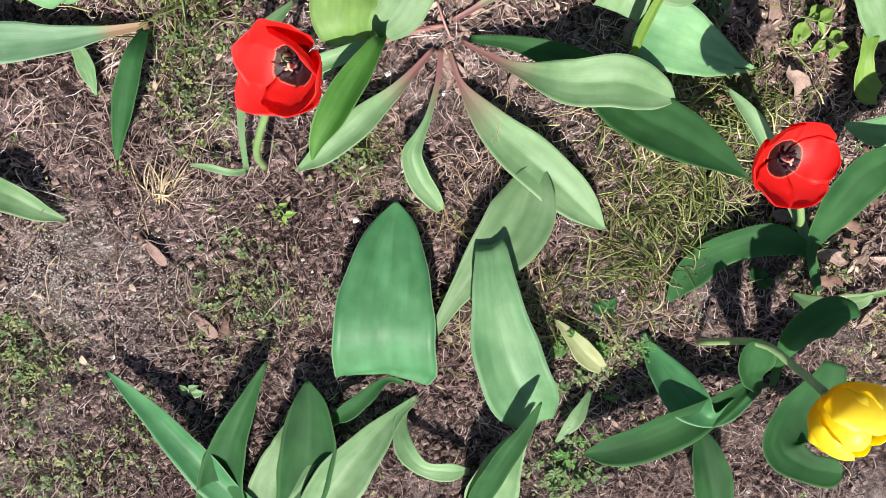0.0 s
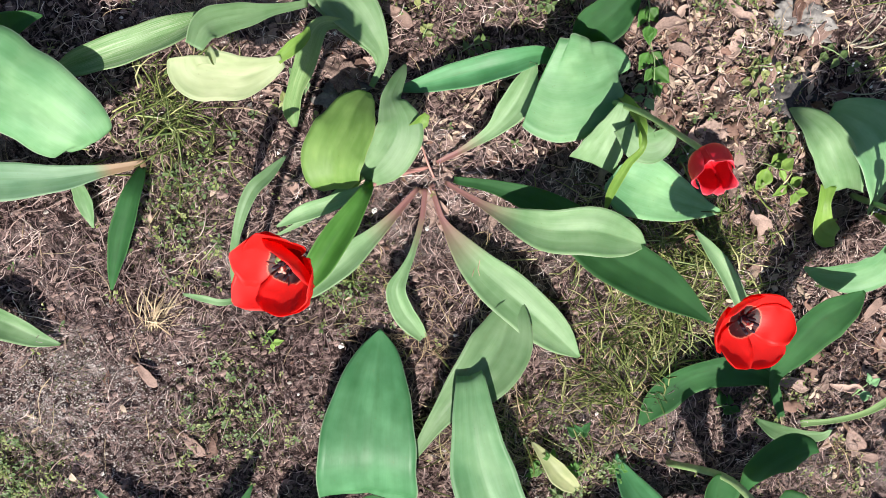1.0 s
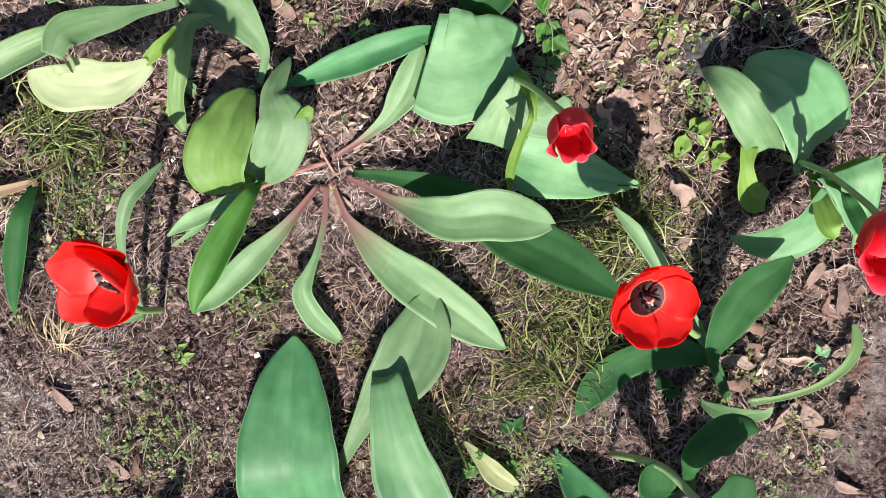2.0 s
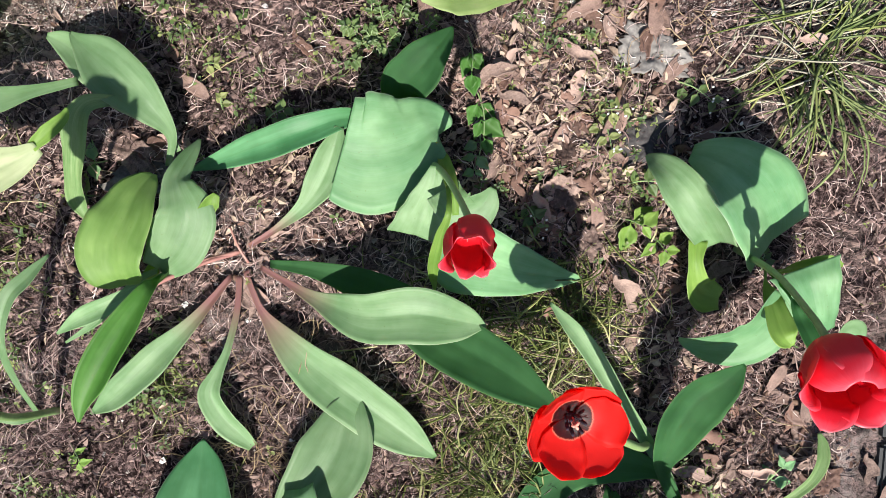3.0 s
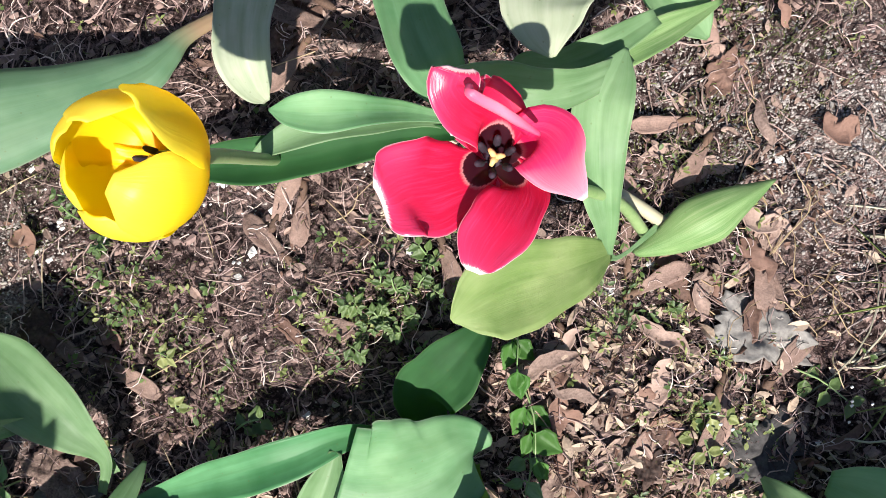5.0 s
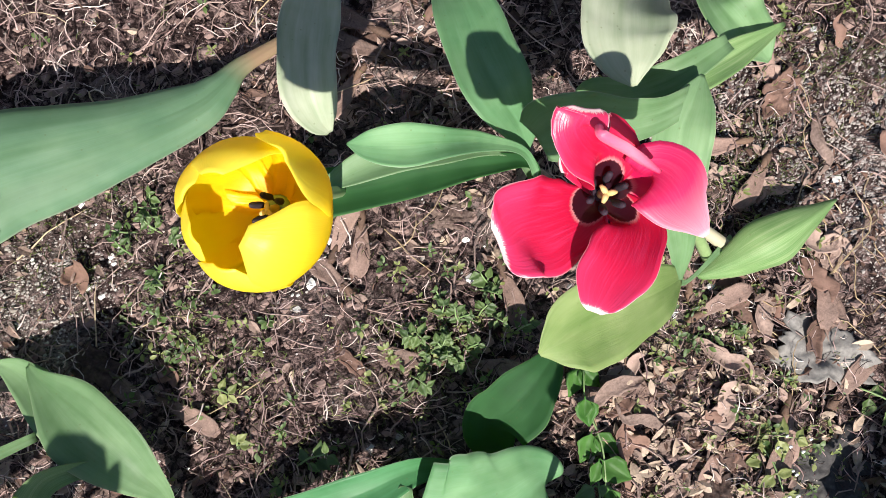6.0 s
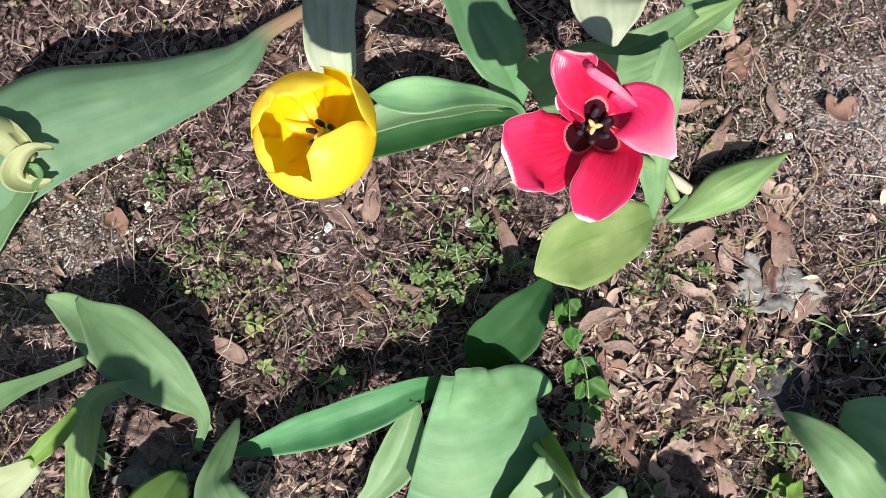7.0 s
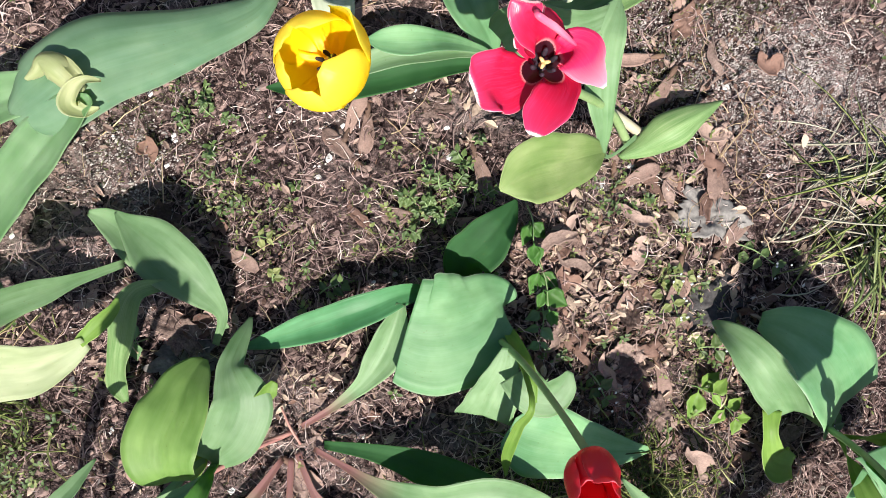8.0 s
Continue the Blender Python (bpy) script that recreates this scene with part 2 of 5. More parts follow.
SEED = plain("samara_brown", (0.050, 0.028, 0.020), (0.16, 0.095, 0.065), 0.8, 160, 0.7)
TWIG = plain("twig", (0.028, 0.017, 0.016), (0.38, 0.275, 0.245), 0.85, 150, 0.4)

SAND = plain("sand_grain", (0.15, 0.132, 0.127), (0.52, 0.47, 0.445), 0.9, 60, 0.5)
STRAW_GREY = plain("straw_grey", (0.13, 0.12, 0.085), (0.46, 0.43, 0.33), 0.75, 150, 0.3)
STRAW = plain("straw", (0.32, 0.22, 0.12), (0.58, 0.46, 0.30), 0.7, 150, 0.3)
WEED = plain("weed_leaf", (0.022, 0.052, 0.016), (0.115, 0.175, 0.055), 0.5, 80, 0.3, 0.2, (0.3, 0.5, 0.05))
WEED_PALE = plain("weed_leaf_pale", (0.075, 0.105, 0.025), (0.29, 0.31, 0.12), 0.5, 80, 0.3, 0.25, (0.4, 0.6, 0.08))
PETAL_WHITE = plain("weed_flower_white", (0.7, 0.7, 0.68), (0.8, 0.8, 0.78), 0.5, 80)
PEBBLE = plain("pebble", (0.22, 0.19, 0.17), (0.50, 0.46, 0.42), 0.8, 120, 0.6)
BUFF = plain("dry_leaf_buff", (0.10, 0.064, 0.046), (0.46, 0.355, 0.275), 0.7, 90, 0.8)
CHALK = plain("chalk_chip", (0.55, 0.53, 0.50), (0.80, 0.79, 0.77), 0.8, 120, 0.4)
CLOD = plain("soil_crumb", (0.020, 0.011, 0.010), (0.27, 0.185, 0.165), 0.95, 200, 0.8)
KERB = plain("kerb_concrete", (0.020, 0.021, 0.023), (0.048, 0.050, 0.053), 0.85, 220, 0.5)


def fibre_material(name, stops):
    """Each fibre takes one tone of the ramp."""
    m, nt = mat_new(name)
    geo = nt.nodes.new("ShaderNodeNewGeometry")
    n = nd(nt, "TexNoise", Scale=35.0, Detail=4.0, Roughness=0.6)
    nt.links.new(geo.outputs["Position"], n.inputs["Vector"])
    n2 = nd(nt, "TexNoise", Scale=8.0, Detail=3.0, Roughness=0.6)
    nt.links.new(geo.outputs["Position"], n2.inputs["Vector"])
    patch = mathn(nt, "ADD", mathn(nt, "MULTIPLY", n.outputs["Fac"], 1.2), mathn(nt, "MULTIPLY", n2.outputs["Fac"], 1.6))
    f = mathn(nt, "ADD", mathn(nt, "MULTIPLY", geo.outputs["Random Per Island"], 0.80), mathn(nt, "SUBTRACT", patch, 1.37))
    finish(nt, ramp(nt, f, stops), 0.85, spec=0.3)
    return m


# the darkest tones put deeper shade among the fibres into their colour
FIBRE = fibre_material("root_fibre", [(0.0, (0.022, 0.012, 0.011)), (0.32, (0.065, 0.038, 0.036)), (0.50, (0.28, 0.182, 0.175)), (0.70, (0.60, 0.45, 0.425)), (0.92, (0.80, 0.69, 0.64))])
ROOT = fibre_material("dry_root", [(0.0, (0.10, 0.062, 0.058)), (0.35, (0.24, 0.16, 0.15)), (0.60, (0.46, 0.34, 0.315)), (0.9, (0.72, 0.60, 0.54))])

GRASS = fibre_material("grass_blade", [(0.0, (0.045, 0.060, 0.015)), (0.42, (0.12, 0.155, 0.038)), (0.7, (0.30, 0.32, 0.12)), (0.95, (0.56, 0.52, 0.30))])
MOSS = fibre_material("moss", [(0.0, (0.035, 0.045, 0.014)), (0.42, (0.085, 0.110, 0.030)), (0.7, (0.19, 0.215, 0.075)), (0.95, (0.36, 0.36, 0.17))])
GRASS_GREEN = plain("grass_green", (0.07, 0.115, 0.030), (0.32, 0.38, 0.16), 0.45, 40, 0.2, 0.25, (0.3, 0.5, 0.05))


def soil_material():
    m, nt = mat_new("soil")
    geo = nt.nodes.new("ShaderNodeNewGeometry")

    def noise_at(scale, detail=6.0):
        n = nd(nt, "TexNoise", Scale=scale, Detail=detail, Roughness=0.7)
        nt.links.new(geo.outputs["Position"], n.inputs["Vector"])
        return n.outputs["Fac"]
    big, mid, fine, grain = noise_at(5.0), noise_at(34.0), noise_at(190.0), noise_at(800.0, 3.0)
    dry = ramp(nt, big, [(0.40, (0.024, 0.014, 0.013)), (0.49, (0.070, 0.047, 0.044)), (0.57, (0.25, 0.205, 0.192)), (0.68, (0.40, 0.345, 0.33))])
    dark = mixc(nt, ramp(nt, mid, [(0.40, (1, 1, 1)), (0.62, (0, 0, 0))]), dry, (0.022, 0.013, 0.013))
    base = mixc(nt, ramp(nt, fine, [(0.46, (0, 0, 0)), (0.66, (0.85, 0.85, 0.85))]), dark, (0.40, 0.282, 0.268))
    base = mixc(nt, ramp(nt, grain, [(0.34, (0.9, 0.9, 0.9)), (0.50, (0, 0, 0))]), base, (0.012, 0.008, 0.008))
    h = mathn(nt, "ADD", mathn(nt, "MULTIPLY", mid, 0.6), mathn(nt, "ADD", mathn(nt, "MULTIPLY", fine, 0.8), mathn(nt, "MULTIPLY", grain, 0.45)))
    finish(nt, base, 0.95, h, 1.0, dist=0.006, spec=0.1)
    return m


SOIL = soil_material()


# mesh helpers
def mesh_object(name, verts, faces, material, parent=None, uvs=None, smooth=True):
    me = bpy.data.meshes.new(name)
    me.from_pydata(verts, [], faces)
    if uvs is not None:
        layer = me.uv_layers.new(name="UVMap")
        idx = np.empty(len(me.loops), dtype=np.int32)
        me.loops.foreach_get("vertex_index", idx)
        layer.data.foreach_set("uv", np.asarray(uvs, dtype=np.float32)[idx].ravel())
    me.polygons.foreach_set("use_smooth", [smooth] * len(me.polygons))
    me.materials.append(material)
    me.update()
    ob = new(name, me)
    if parent is not None:
        ob.parent = parent
    return ob


def spline(points, per):
    """Catmull-Rom through rows of numbers."""
    p = np.asarray(points, dtype=float)
    ext = np.vstack([2 * p[0] - p[1], p, 2 * p[-1] - p[-2]])
    rows = []
    for i in range(1, len(ext) - 2):
        for k in range(per):
            t = k / per
            a, b, c, d = ext[i - 1], ext[i], ext[i + 1], ext[i + 2]
            rows.append(0.5 * (2 * b + (c - a) * t + (2 * a - 5 * b + 4 * c - d) * t * t + (3 * b - a - 3 * c + d) * t ** 3))
    rows.append(p[-1])
    return np.array(rows)


def strip(points, cup, thick, across=8, per=5, wave=0.0, seed=0, up=(0, 0, 1), notch=0.0, roll=0.0, ragged=0.03):
    """A blade along a spine of (x, y, z, half width): verts, faces, uvs of a closed thin solid, with the cross-section bent by cup."""
    rows = spline(points, per)
    xyz, half = rows[:, :3], np.maximum(rows[:, 3], 0.0004)
    tang = np.gradient(xyz, axis=0)
    tang /= np.linalg.norm(tang, axis=1)[:, None] + 1e-12
    side = np.cross(tang[0], np.array(up))
    if np.linalg.norm(side) < 0.2:
        side = np.cross(xyz[-1] - xyz[0], np.array(up))
    side /= np.linalg.norm(side) + 1e-12
    rnd = np.random.RandomState(seed)
    ph = rnd.rand(4) * 6.28
    length = np.r_[0, np.cumsum(np.linalg.norm(np.diff(xyz, axis=0), axis=1))]
    verts, uvs = [], []
    n = len(rows)
    for i in range(n):
        level = np.cross(tang[i], np.array(up))
        if level @ side < 0:
            level = -level
        side = 0.12 * (side - tang[i] * (side @ tang[i])) + level
        side /= np.linalg.norm(side) + 1e-12
        nor = np.cross(side, tang[i])
        if rows.shape[1] > 4:
            turn = radians(rows[i, 4])
            lean, nor = side * math.cos(turn) - nor * math.sin(turn), nor * math.cos(turn) + side * math.sin(turn)
        else:
            lean = side
        v = length[i] / length[-1]
        for face in (0, 1):
            for j in range(across + 1):
                s = 2 * j / across - 1
                w = half[i]
                lift = cup * w * (s * s - 0.35)
                lift += wave * w * abs(s) ** 1.5 * (math.sin(9 * v + ph[0] + s) * 0.6 + math.sin(17 * v + ph[1] + 2 * s) * 0.4)
                edge = 1 + ragged * math.sin(23 * v + ph[2 if s > 0 else 3])
                t = thick * (1 - 0.75 * s * s) * (0.5 if face == 0 else -0.5)
                dip = notch * w * math.exp(-(s / 0.18) ** 2)
                flat = s * w * edge
                if roll:
                    bend = s * edge * roll / 2
                    flat, lift = w * math.sin(bend) / (roll / 2), lift + w * (1 - math.cos(bend)) / (roll / 2)
                verts.append(tuple(xyz[i] + lean * flat + nor * (lift + t - dip)))
                uvs.append((j / across, v))
    faces = []
    row = 2 * (across + 1)
    for i in range(n - 1):
        for j in range(across):
            a = i * row + j
            faces.append((a, a + 1, a + row + 1, a + row))
            b = a + across + 1
            faces.append((b, b + row, b + row + 1, b + 1))
        for j in (0, across):
            a, b = i * row + j, i * row + j + across + 1
            q = (a, a + row, b + row, b)
            faces.append(q if j == 0 else q[::-1])
    for i in (0, n - 1):
        for j in range(across):
            a, b = i * row + j, i * row + j + across + 1
            q = (a, b, b + 1, a + 1)
            faces.append(q if i == 0 else q[::-1])
    return verts, faces, uvs


count = [0]


def blade(plant, kind, cup, rows):
    """One tulip leaf: rows of spine points and half widths in millimetres, from the foot to the tip."""
    count[0] += 1
    pts = [(x / 1000, y / 1000, z / 1000, w / 1000, roll[0] if roll else 0) for x, y, z, w, *roll in rows]
    broad = max(p[3] for p in pts)
    v, f, uv = strip(pts, 1.5 * cup, 0.0011, 12, 7, 0.12 * min(1, 0.012 / broad), count[0], notch=0.05, ragged=0.03 * min(1, 0.018 / broad))
    return mesh_object("leaf", v, f, LEAF[kind], plant, uv)


def tube(points, sides=10, per=5):
    """points: (x, y, z, radius)."""
    rows = spline(points, per)
    xyz = rows[:, :3]
    tang = np.gradient(xyz, axis=0)
    tang /= np.linalg.norm(tang, axis=1)[:, None] + 1e-12
    side = np.cross(tang[0], (0.3, 0.9, 0.31))
    verts, faces = [], []
    for i in range(len(rows)):
        side = side - tang[i] * (side @ tang[i])
        side /= np.linalg.norm(side)
        other = np.cross(tang[i], side)
        for k in range(sides):
            a = 6.28319 * k / sides
            verts.append(tuple(xyz[i] + rows[i, 3] * (side * math.cos(a) + other * math.sin(a))))
    for i in range(len(rows) - 1):
        for k in range(sides):
            a, b = i * sides + k, i * sides + (k + 1) % sides
            faces.append((a, b, b + sides, a + sides))
    faces.append(tuple(range(sides))[::-1])
    faces.append(tuple(range((len(rows) - 1) * sides, len(rows) * sides)))
    return verts, faces


def petal(bloom, material, cup, rows, name="petal"):
    """One petal of an open bloom: rows as for blade()."""
    count[0] += 1
    v, f, uv = strip([(x / 1000, y / 1000, z / 1000, w / 1000, roll[0] if roll else 0) for x, y, z, w, *roll in rows], cup, 0.0009, 12, 6, 0.06, count[0])
    return mesh_object(name, v, f, material, bloom, uv)


def stalk(plant, rows, material=None, name="stem", label=""):
    v, f = tube([(x / 1000, y / 1000, z / 1000, r / 1000) for x, y, z, r in rows])
    return tagged(mesh_object(name, v, f, material or STEM, plant), label)


def plant_root(x, y, label, group="tulips in the bed"):
    e = new("tulip_plant")
    return tagged(e, label, "tulip", group)


def flower(plant, centre, axis, spin, petals, material, label, stamens=True, pistil=None, size=1.0):
    """A bloom with its foot at centre (mm), opening along axis. petals: (angle, [(out, up, half width), ...], cup)."""
    m = Vector(axis).normalized().to_track_quat("Z", "Y").to_matrix().to_4x4() @ pose(0, 0, 0, 0, 0, spin)
    m.translation = Vector(centre) / 1000
    core_v, core_f = tube([(0, 0, -0.004, 0.0028), (0, 0, 0.0, 0.0046), (0, 0, 0.003, 0.004)], 12, 3)
    body = mesh_object("flower", [tuple(m @ Vector(p)) for p in core_v], core_f, ANTHER if pistil else STEM if stamens else material, plant)
    tagged(body, label)
    for k, (angle, prof, cup) in enumerate(petals):
        a = radians(angle)
        pts = [(o / 1000 * math.cos(a), o / 1000 * math.sin(a), u / 1000, w / 1000) for o, u, w in prof]
        count[0] += 1
        v, f, uv = strip(pts, cup, 0.0009, 10, 6, 0.06, count[0])
        mesh_object("petal", [tuple(m @ Vector(p)) for p in v], f, material, body, uv)
    heart = m @ Matrix.Scale(size, 4)
    if stamens:
        for k in range(6):
            a = radians(60 * k + 30)
            v, f = tube([(0.003 * math.cos(a), 0.003 * math.sin(a), 0.002, 0.0007), (0.006 * math.cos(a), 0.006 * math.sin(a), 0.008, 0.0007),
                         (0.0065 * math.cos(a), 0.0065 * math.sin(a), 0.009, 0.0019), (0.0085 * math.cos(a), 0.0085 * math.sin(a), 0.017, 0.0017), (0.0088 * math.cos(a), 0.0088 * math.sin(a), 0.019, 0.0005)], 7, 3)
            mesh_object("stamen", [tuple(heart @ Vector(p)) for p in v], f, ANTHER, body)
        v, f = tube([(0, 0, 0.001, 0.0024), (0, 0, 0.012, 0.0023), (0, 0, 0.015, 0.0018)], 9, 3)
        p = mesh_object("pistil", [tuple(heart @ Vector(q)) for q in v], f, pistil or PISTIL, body)
        for k in range(3):
            a = radians(120 * k + 15)
            v, f = tube([(0, 0, 0.0145, 0.0014), (0.0022 * math.cos(a), 0.0022 * math.sin(a), 0.0165, 0.0015), (0.0045 * math.cos(a), 0.0045 * math.sin(a), 0.0158, 0.0009)], 7, 3)
            mesh_object("stigma", [tuple(heart @ Vector(q)) for q in v], f, pistil or PISTIL, p)
    return body


# ground
def axis_lines(lo, hi, step):
    core = list(np.arange(lo, hi, step))
    far, d, x = [], step * 2, hi
    while x < 60:
        x += d
        d *= 1.6
        far.append(x)
    near, d, x = [], step * 2, lo
    while x > -60:
        x -= d
        d *= 1.6
        near.append(x)
    return near[::-1] + core + far


def ground_height(x, y):
    p = Vector((x, y, 0))
    if abs(x) > 2 or abs(y) > 2:
        return -0.004
    return 0.007 * noise.noise(p * 9) + 0.0072 * noise.noise(p * 24) + 0.0046 * noise.noise(p * 75) + 0.0026 * noise.noise(p * 170) - 0.004


xs, ys = axis_lines(-0.55, 0.78, 0.0035), axis_lines(-0.8, 0.62, 0.0035)
gv = [(x, y, ground_height(x, y)) for y in ys for x in xs]
gf = [(j * len(xs) + i, j * len(xs) + i + 1, (j + 1) * len(xs) + i + 1, (j + 1) * len(xs) + i) for j in range(len(ys) - 1) for i in range(len(xs) - 1)]
tagged(mesh_object("ground", gv, gf, SOIL), "dry crumbly brown garden soil strewn with litter", "soil", kind="structure")

# brick paving beside the bed
pavement = tagged(new("pavement"), "dark grey brick paving along the edge of the bed", "pavement", kind="structure")
pavement.matrix_world = pose(0.567, 0.012, 0.0, 0, 0, 11.0)
pb = bmesh.new()
bmesh.ops.create_cube(pb, size=1.0)
bmesh.ops.scale(pb, vec=(0.196, 0.096, 0.06), verts=pb.verts)
bmesh.ops.bevel(pb, geom=pb.edges[:], offset=0.003, segments=2, affect="EDGES")
paver = bpy.data.meshes.new("paver")
pb.to_mesh(paver)
pb.free()
paver.materials.append(KERB)
for row in range(-16, 24):
    for col in range(4):
        ob = new("paver", paver)
        ob.parent = pavement
        ob.matrix_basis = pose(0.098 + 0.2 * col + (0.1 if row % 2 and col else 0.0), -0.05 - 0.1 * row, -0.024 + 0.002 * math.sin(5 * row + 3 * col), 0.4 * math.sin(row * 2.1), 0.4 * math.cos(row + col), 0)

# tulips
tulip_a = plant_root(0, 0, "tulip without bloom, a rosette of long blue-green leaves on pinkish stalks")
tulip_n = plant_root(0, 0, "tulip with narrow upright deep green leaves")
tulip_f = plant_root(0, 0, "scarlet tulip in full bloom with a black heart")
tulip_b = plant_root(0, 0, "tulip without bloom, broad blue-green leaves lying on soil")
tulip_c = plant_root(0, 0, "clump of dark green tulip leaves with no bloom")
tulip_w = plant_root(0, 0, "small tulip with green leaves and one bleached leaf")
tulip_d = plant_root(0, 0, "yellow tulip with wavy dark green leaves")
tulip_e = plant_root(0, 0, "open scarlet tulip with spreading deep green leaves")
tulip_g = plant_root(0, 0, "small crimson tulip with pale green curling leaves")
tulip_x = plant_root(0, 0, "tulip without bloom with two long green leaves")
tulip_h = plant_root(0, 0, "tulip without bloom with two broad folded leaves")
tulip_i = plant_root(0, 0, "crimson tulip with glossy curling leaves beside the kerb")
tulip_j = plant_root(0, 0, "wide open pink tulip with white petal edges")
tulip_v = plant_root(0, 0, "tulip with broad ash-green leaves")
tulip_k = plant_root(0, 0, "yellow tulip with a large spreading blue-green leaf and withered tips")
tulip_m = plant_root(0, 0, "tulip without bloom, one leaf curled and cream-coloured")
tulip_q = plant_root(0, 0, "tulip without bloom with a very broad pale leaf")
tulip_z = plant_root(0, 0, "tulip without bloom with a pale striped leaf")
tulip_p = plant_root(0, 0, "single narrow brownish-green tulip leaf arching over litter")
tulip_o = plant_root(0, 0, "tulip without bloom, a single low green leaf")

blade(tulip_n, "n", 0.5, [(-23.1, -72.9, 6, 2.6), (-21.5, -75.6, 36, 3.5), (-21.0, -81.5, 65, 5.7), (-29.4, -111.0, 78, 11.3), (-39.3, -144.6, 84, 12.7), (-45.6, -169.3, 83, 7.1), (-46.8, -186.9, 80, 1.0)])
blade(tulip_n, "g", 0.3, [(-22.7, -70.6, 6, 2.6), (-24.6, -80.6, 48, 3.5), (-47.6, -100.4, 60, 7.2), (-69.1, -116.4, 57, 6.8), (-87.3, -134.5, 51, 0.9)])
blade(tulip_n, "g", 0.2, [(-23.7, -70.9, 6, 2.1), (-37.7, -80.2, 30, 2.5), (-51.3, -102.0, 39, 4.0), (-66.9, -124.5, 36, 3.0), (-88.8, -146.7, 30, 1.0)])

blade(tulip_f, "g", 0.3, [(-112.4, -221.4, 2, 2.7), (-116.6, -177.8, 45, 3.0), (-113.9, -137.4, 80, 4.2), (-109.5, -105.8, 88, 6.0), (-100.5, -88.3, 84, 5.1), (-91.9, -70.4, 76, 0.9)])
blade(tulip_f, "g", 0.2, [(-112.1, -222.5, 2, 2.7), (-123.6, -226.4, 12, 3.2), (-141.1, -226.4, 16, 3.2), (-160.0, -229.5, 10, 1.1)])

blade(tulip_c, "m", 0.35, [(-13.1, -555.3, 4, 6.8), (-55.4, -526.8, 22, 16.5), (-99.9, -490.5, 30, 16.1), (-146.0, -463.1, 24, 10.7), (-193.3, -441.9, 14, 1.1)])
blade(tulip_c, "d", 0.35, [(-28.0, -566.0, 4, 8.0), (-56.7, -535.7, 20, 22.1), (-61.5, -481.6, 32, 18.2), (-55.6, -432.9, 38, 10.5), (-46.8, -381.0, 40, 1.0)])
blade(tulip_c, "d", 0.3, [(6.2, -562.8, 4, 6.8), (14.7, -516.7, 18, 22.2), (11.8, -461.8, 30, 26.9), (2.4, -419.0, 32, 19.1), (-7.0, -394.1, 27, 2.1)])
blade(tulip_c, "g", 0.2, [(-6.2, -559.8, 4, 5.7), (-13.6, -520.8, 14, 22.2), (-2.1, -470.9, 20, 24.0), (-2.7, -447.8, 18, 16.3), (-3.8, -434.4, 15, 2.2)])

blade(tulip_w, "g", 0.3, [(198.4, -508.7, 4, 6.9), (190.5, -453.9, 30, 25.1), (191.5, -403.2, 45, 14.8), (203.4, -361.3, 55, 1.5)])
blade(tulip_w, "d", 0.3, [(181.9, -513.3, 4, 5.7), (179.5, -457.3, 40, 10.8), (184.9, -405.0, 62, 10.3), (193.1, -366.4, 72, 7.0), (197.8, -336.7, 76, 1.0)])
blade(tulip_w, "p", 0.3, [(203.2, -278.0, 6, 1.1), (219.3, -286.5, 14, 6.4), (240.5, -300.7, 16, 10.7), (265.0, -313.9, 8, 4.9)])
blade(tulip_w, "g", 0.2, [(258.4, -335.6, 8, 1.6), (250.5, -365.8, 16, 7.7), (242.3, -396.5, 8, 1.7)])

blade(tulip_d, "m", 0.3, [(416.7, -292.1, 4, 4.4), (387.7, -307.3, 30, 9.6), (365.3, -320.3, 44, 7.4), (344.4, -313.8, 38, 19.0), (319.0, -296.8, 20, 16.1), (302.0, -282.0, 6, 7.6), (291.2, -267.5, 2, 1.1)])
blade(tulip_d, "d", 0.35, [(419.4, -291.4, 4, 4.4), (393.7, -287.0, 25, 7.5), (363.0, -312.8, 40, 13.7), (319.1, -351.0, 44, 20.0), (285.3, -378.4, 38, 14.9), (265.4, -391.7, 30, 2.2)])
blade(tulip_d, "d", 0.4, [(422.1, -290.6, 4, 4.4), (377.1, -269.1, 60, 9.1), (359.6, -245.5, 85, 16.5), (354.7, -229.6, 88, 9.6)])
blade(tulip_d, "d", -0.35, [(430.7, -282.1, 4, 4.4), (404.0, -248.5, 50, 7.2), (393.7, -214.4, 86, 16.4), (405.4, -193.6, 92, 18.0), (422.2, -184.8, 88, 11.5), (433.6, -185.3, 84, 1.4)])
blade(tulip_d, "d", 0.3, [(399.3, -324.7, 4, 3.3), (368.1, -334.2, 25, 2.7), (376.2, -358.9, 35, 15.1), (395.6, -393.0, 35, 18.5), (418.1, -433.3, 20, 6.7)])
blade(tulip_d, "g", 0.2, [(409.0, -191.2, 12, 1.6), (428.3, -192.0, 30, 9.4), (443.4, -176.4, 60, 6.0), (446.3, -165.9, 70, 1.5)])
blade(tulip_d, "d", 0.2, [(441.5, -234.6, 62, 12.1, -8), (440.8, -260.2, 60, 21.4, -8), (427.7, -284.7, 60, 22.5, -8), (421.9, -311.0, 64, 23.1, -8), (428.6, -325.9, 68, 18.6, -8), (449.9, -332.2, 71, 14.4, -8), (471.8, -330.3, 73, 13.4, -8), (482.0, -328.6, 73, 4.5, -8)])

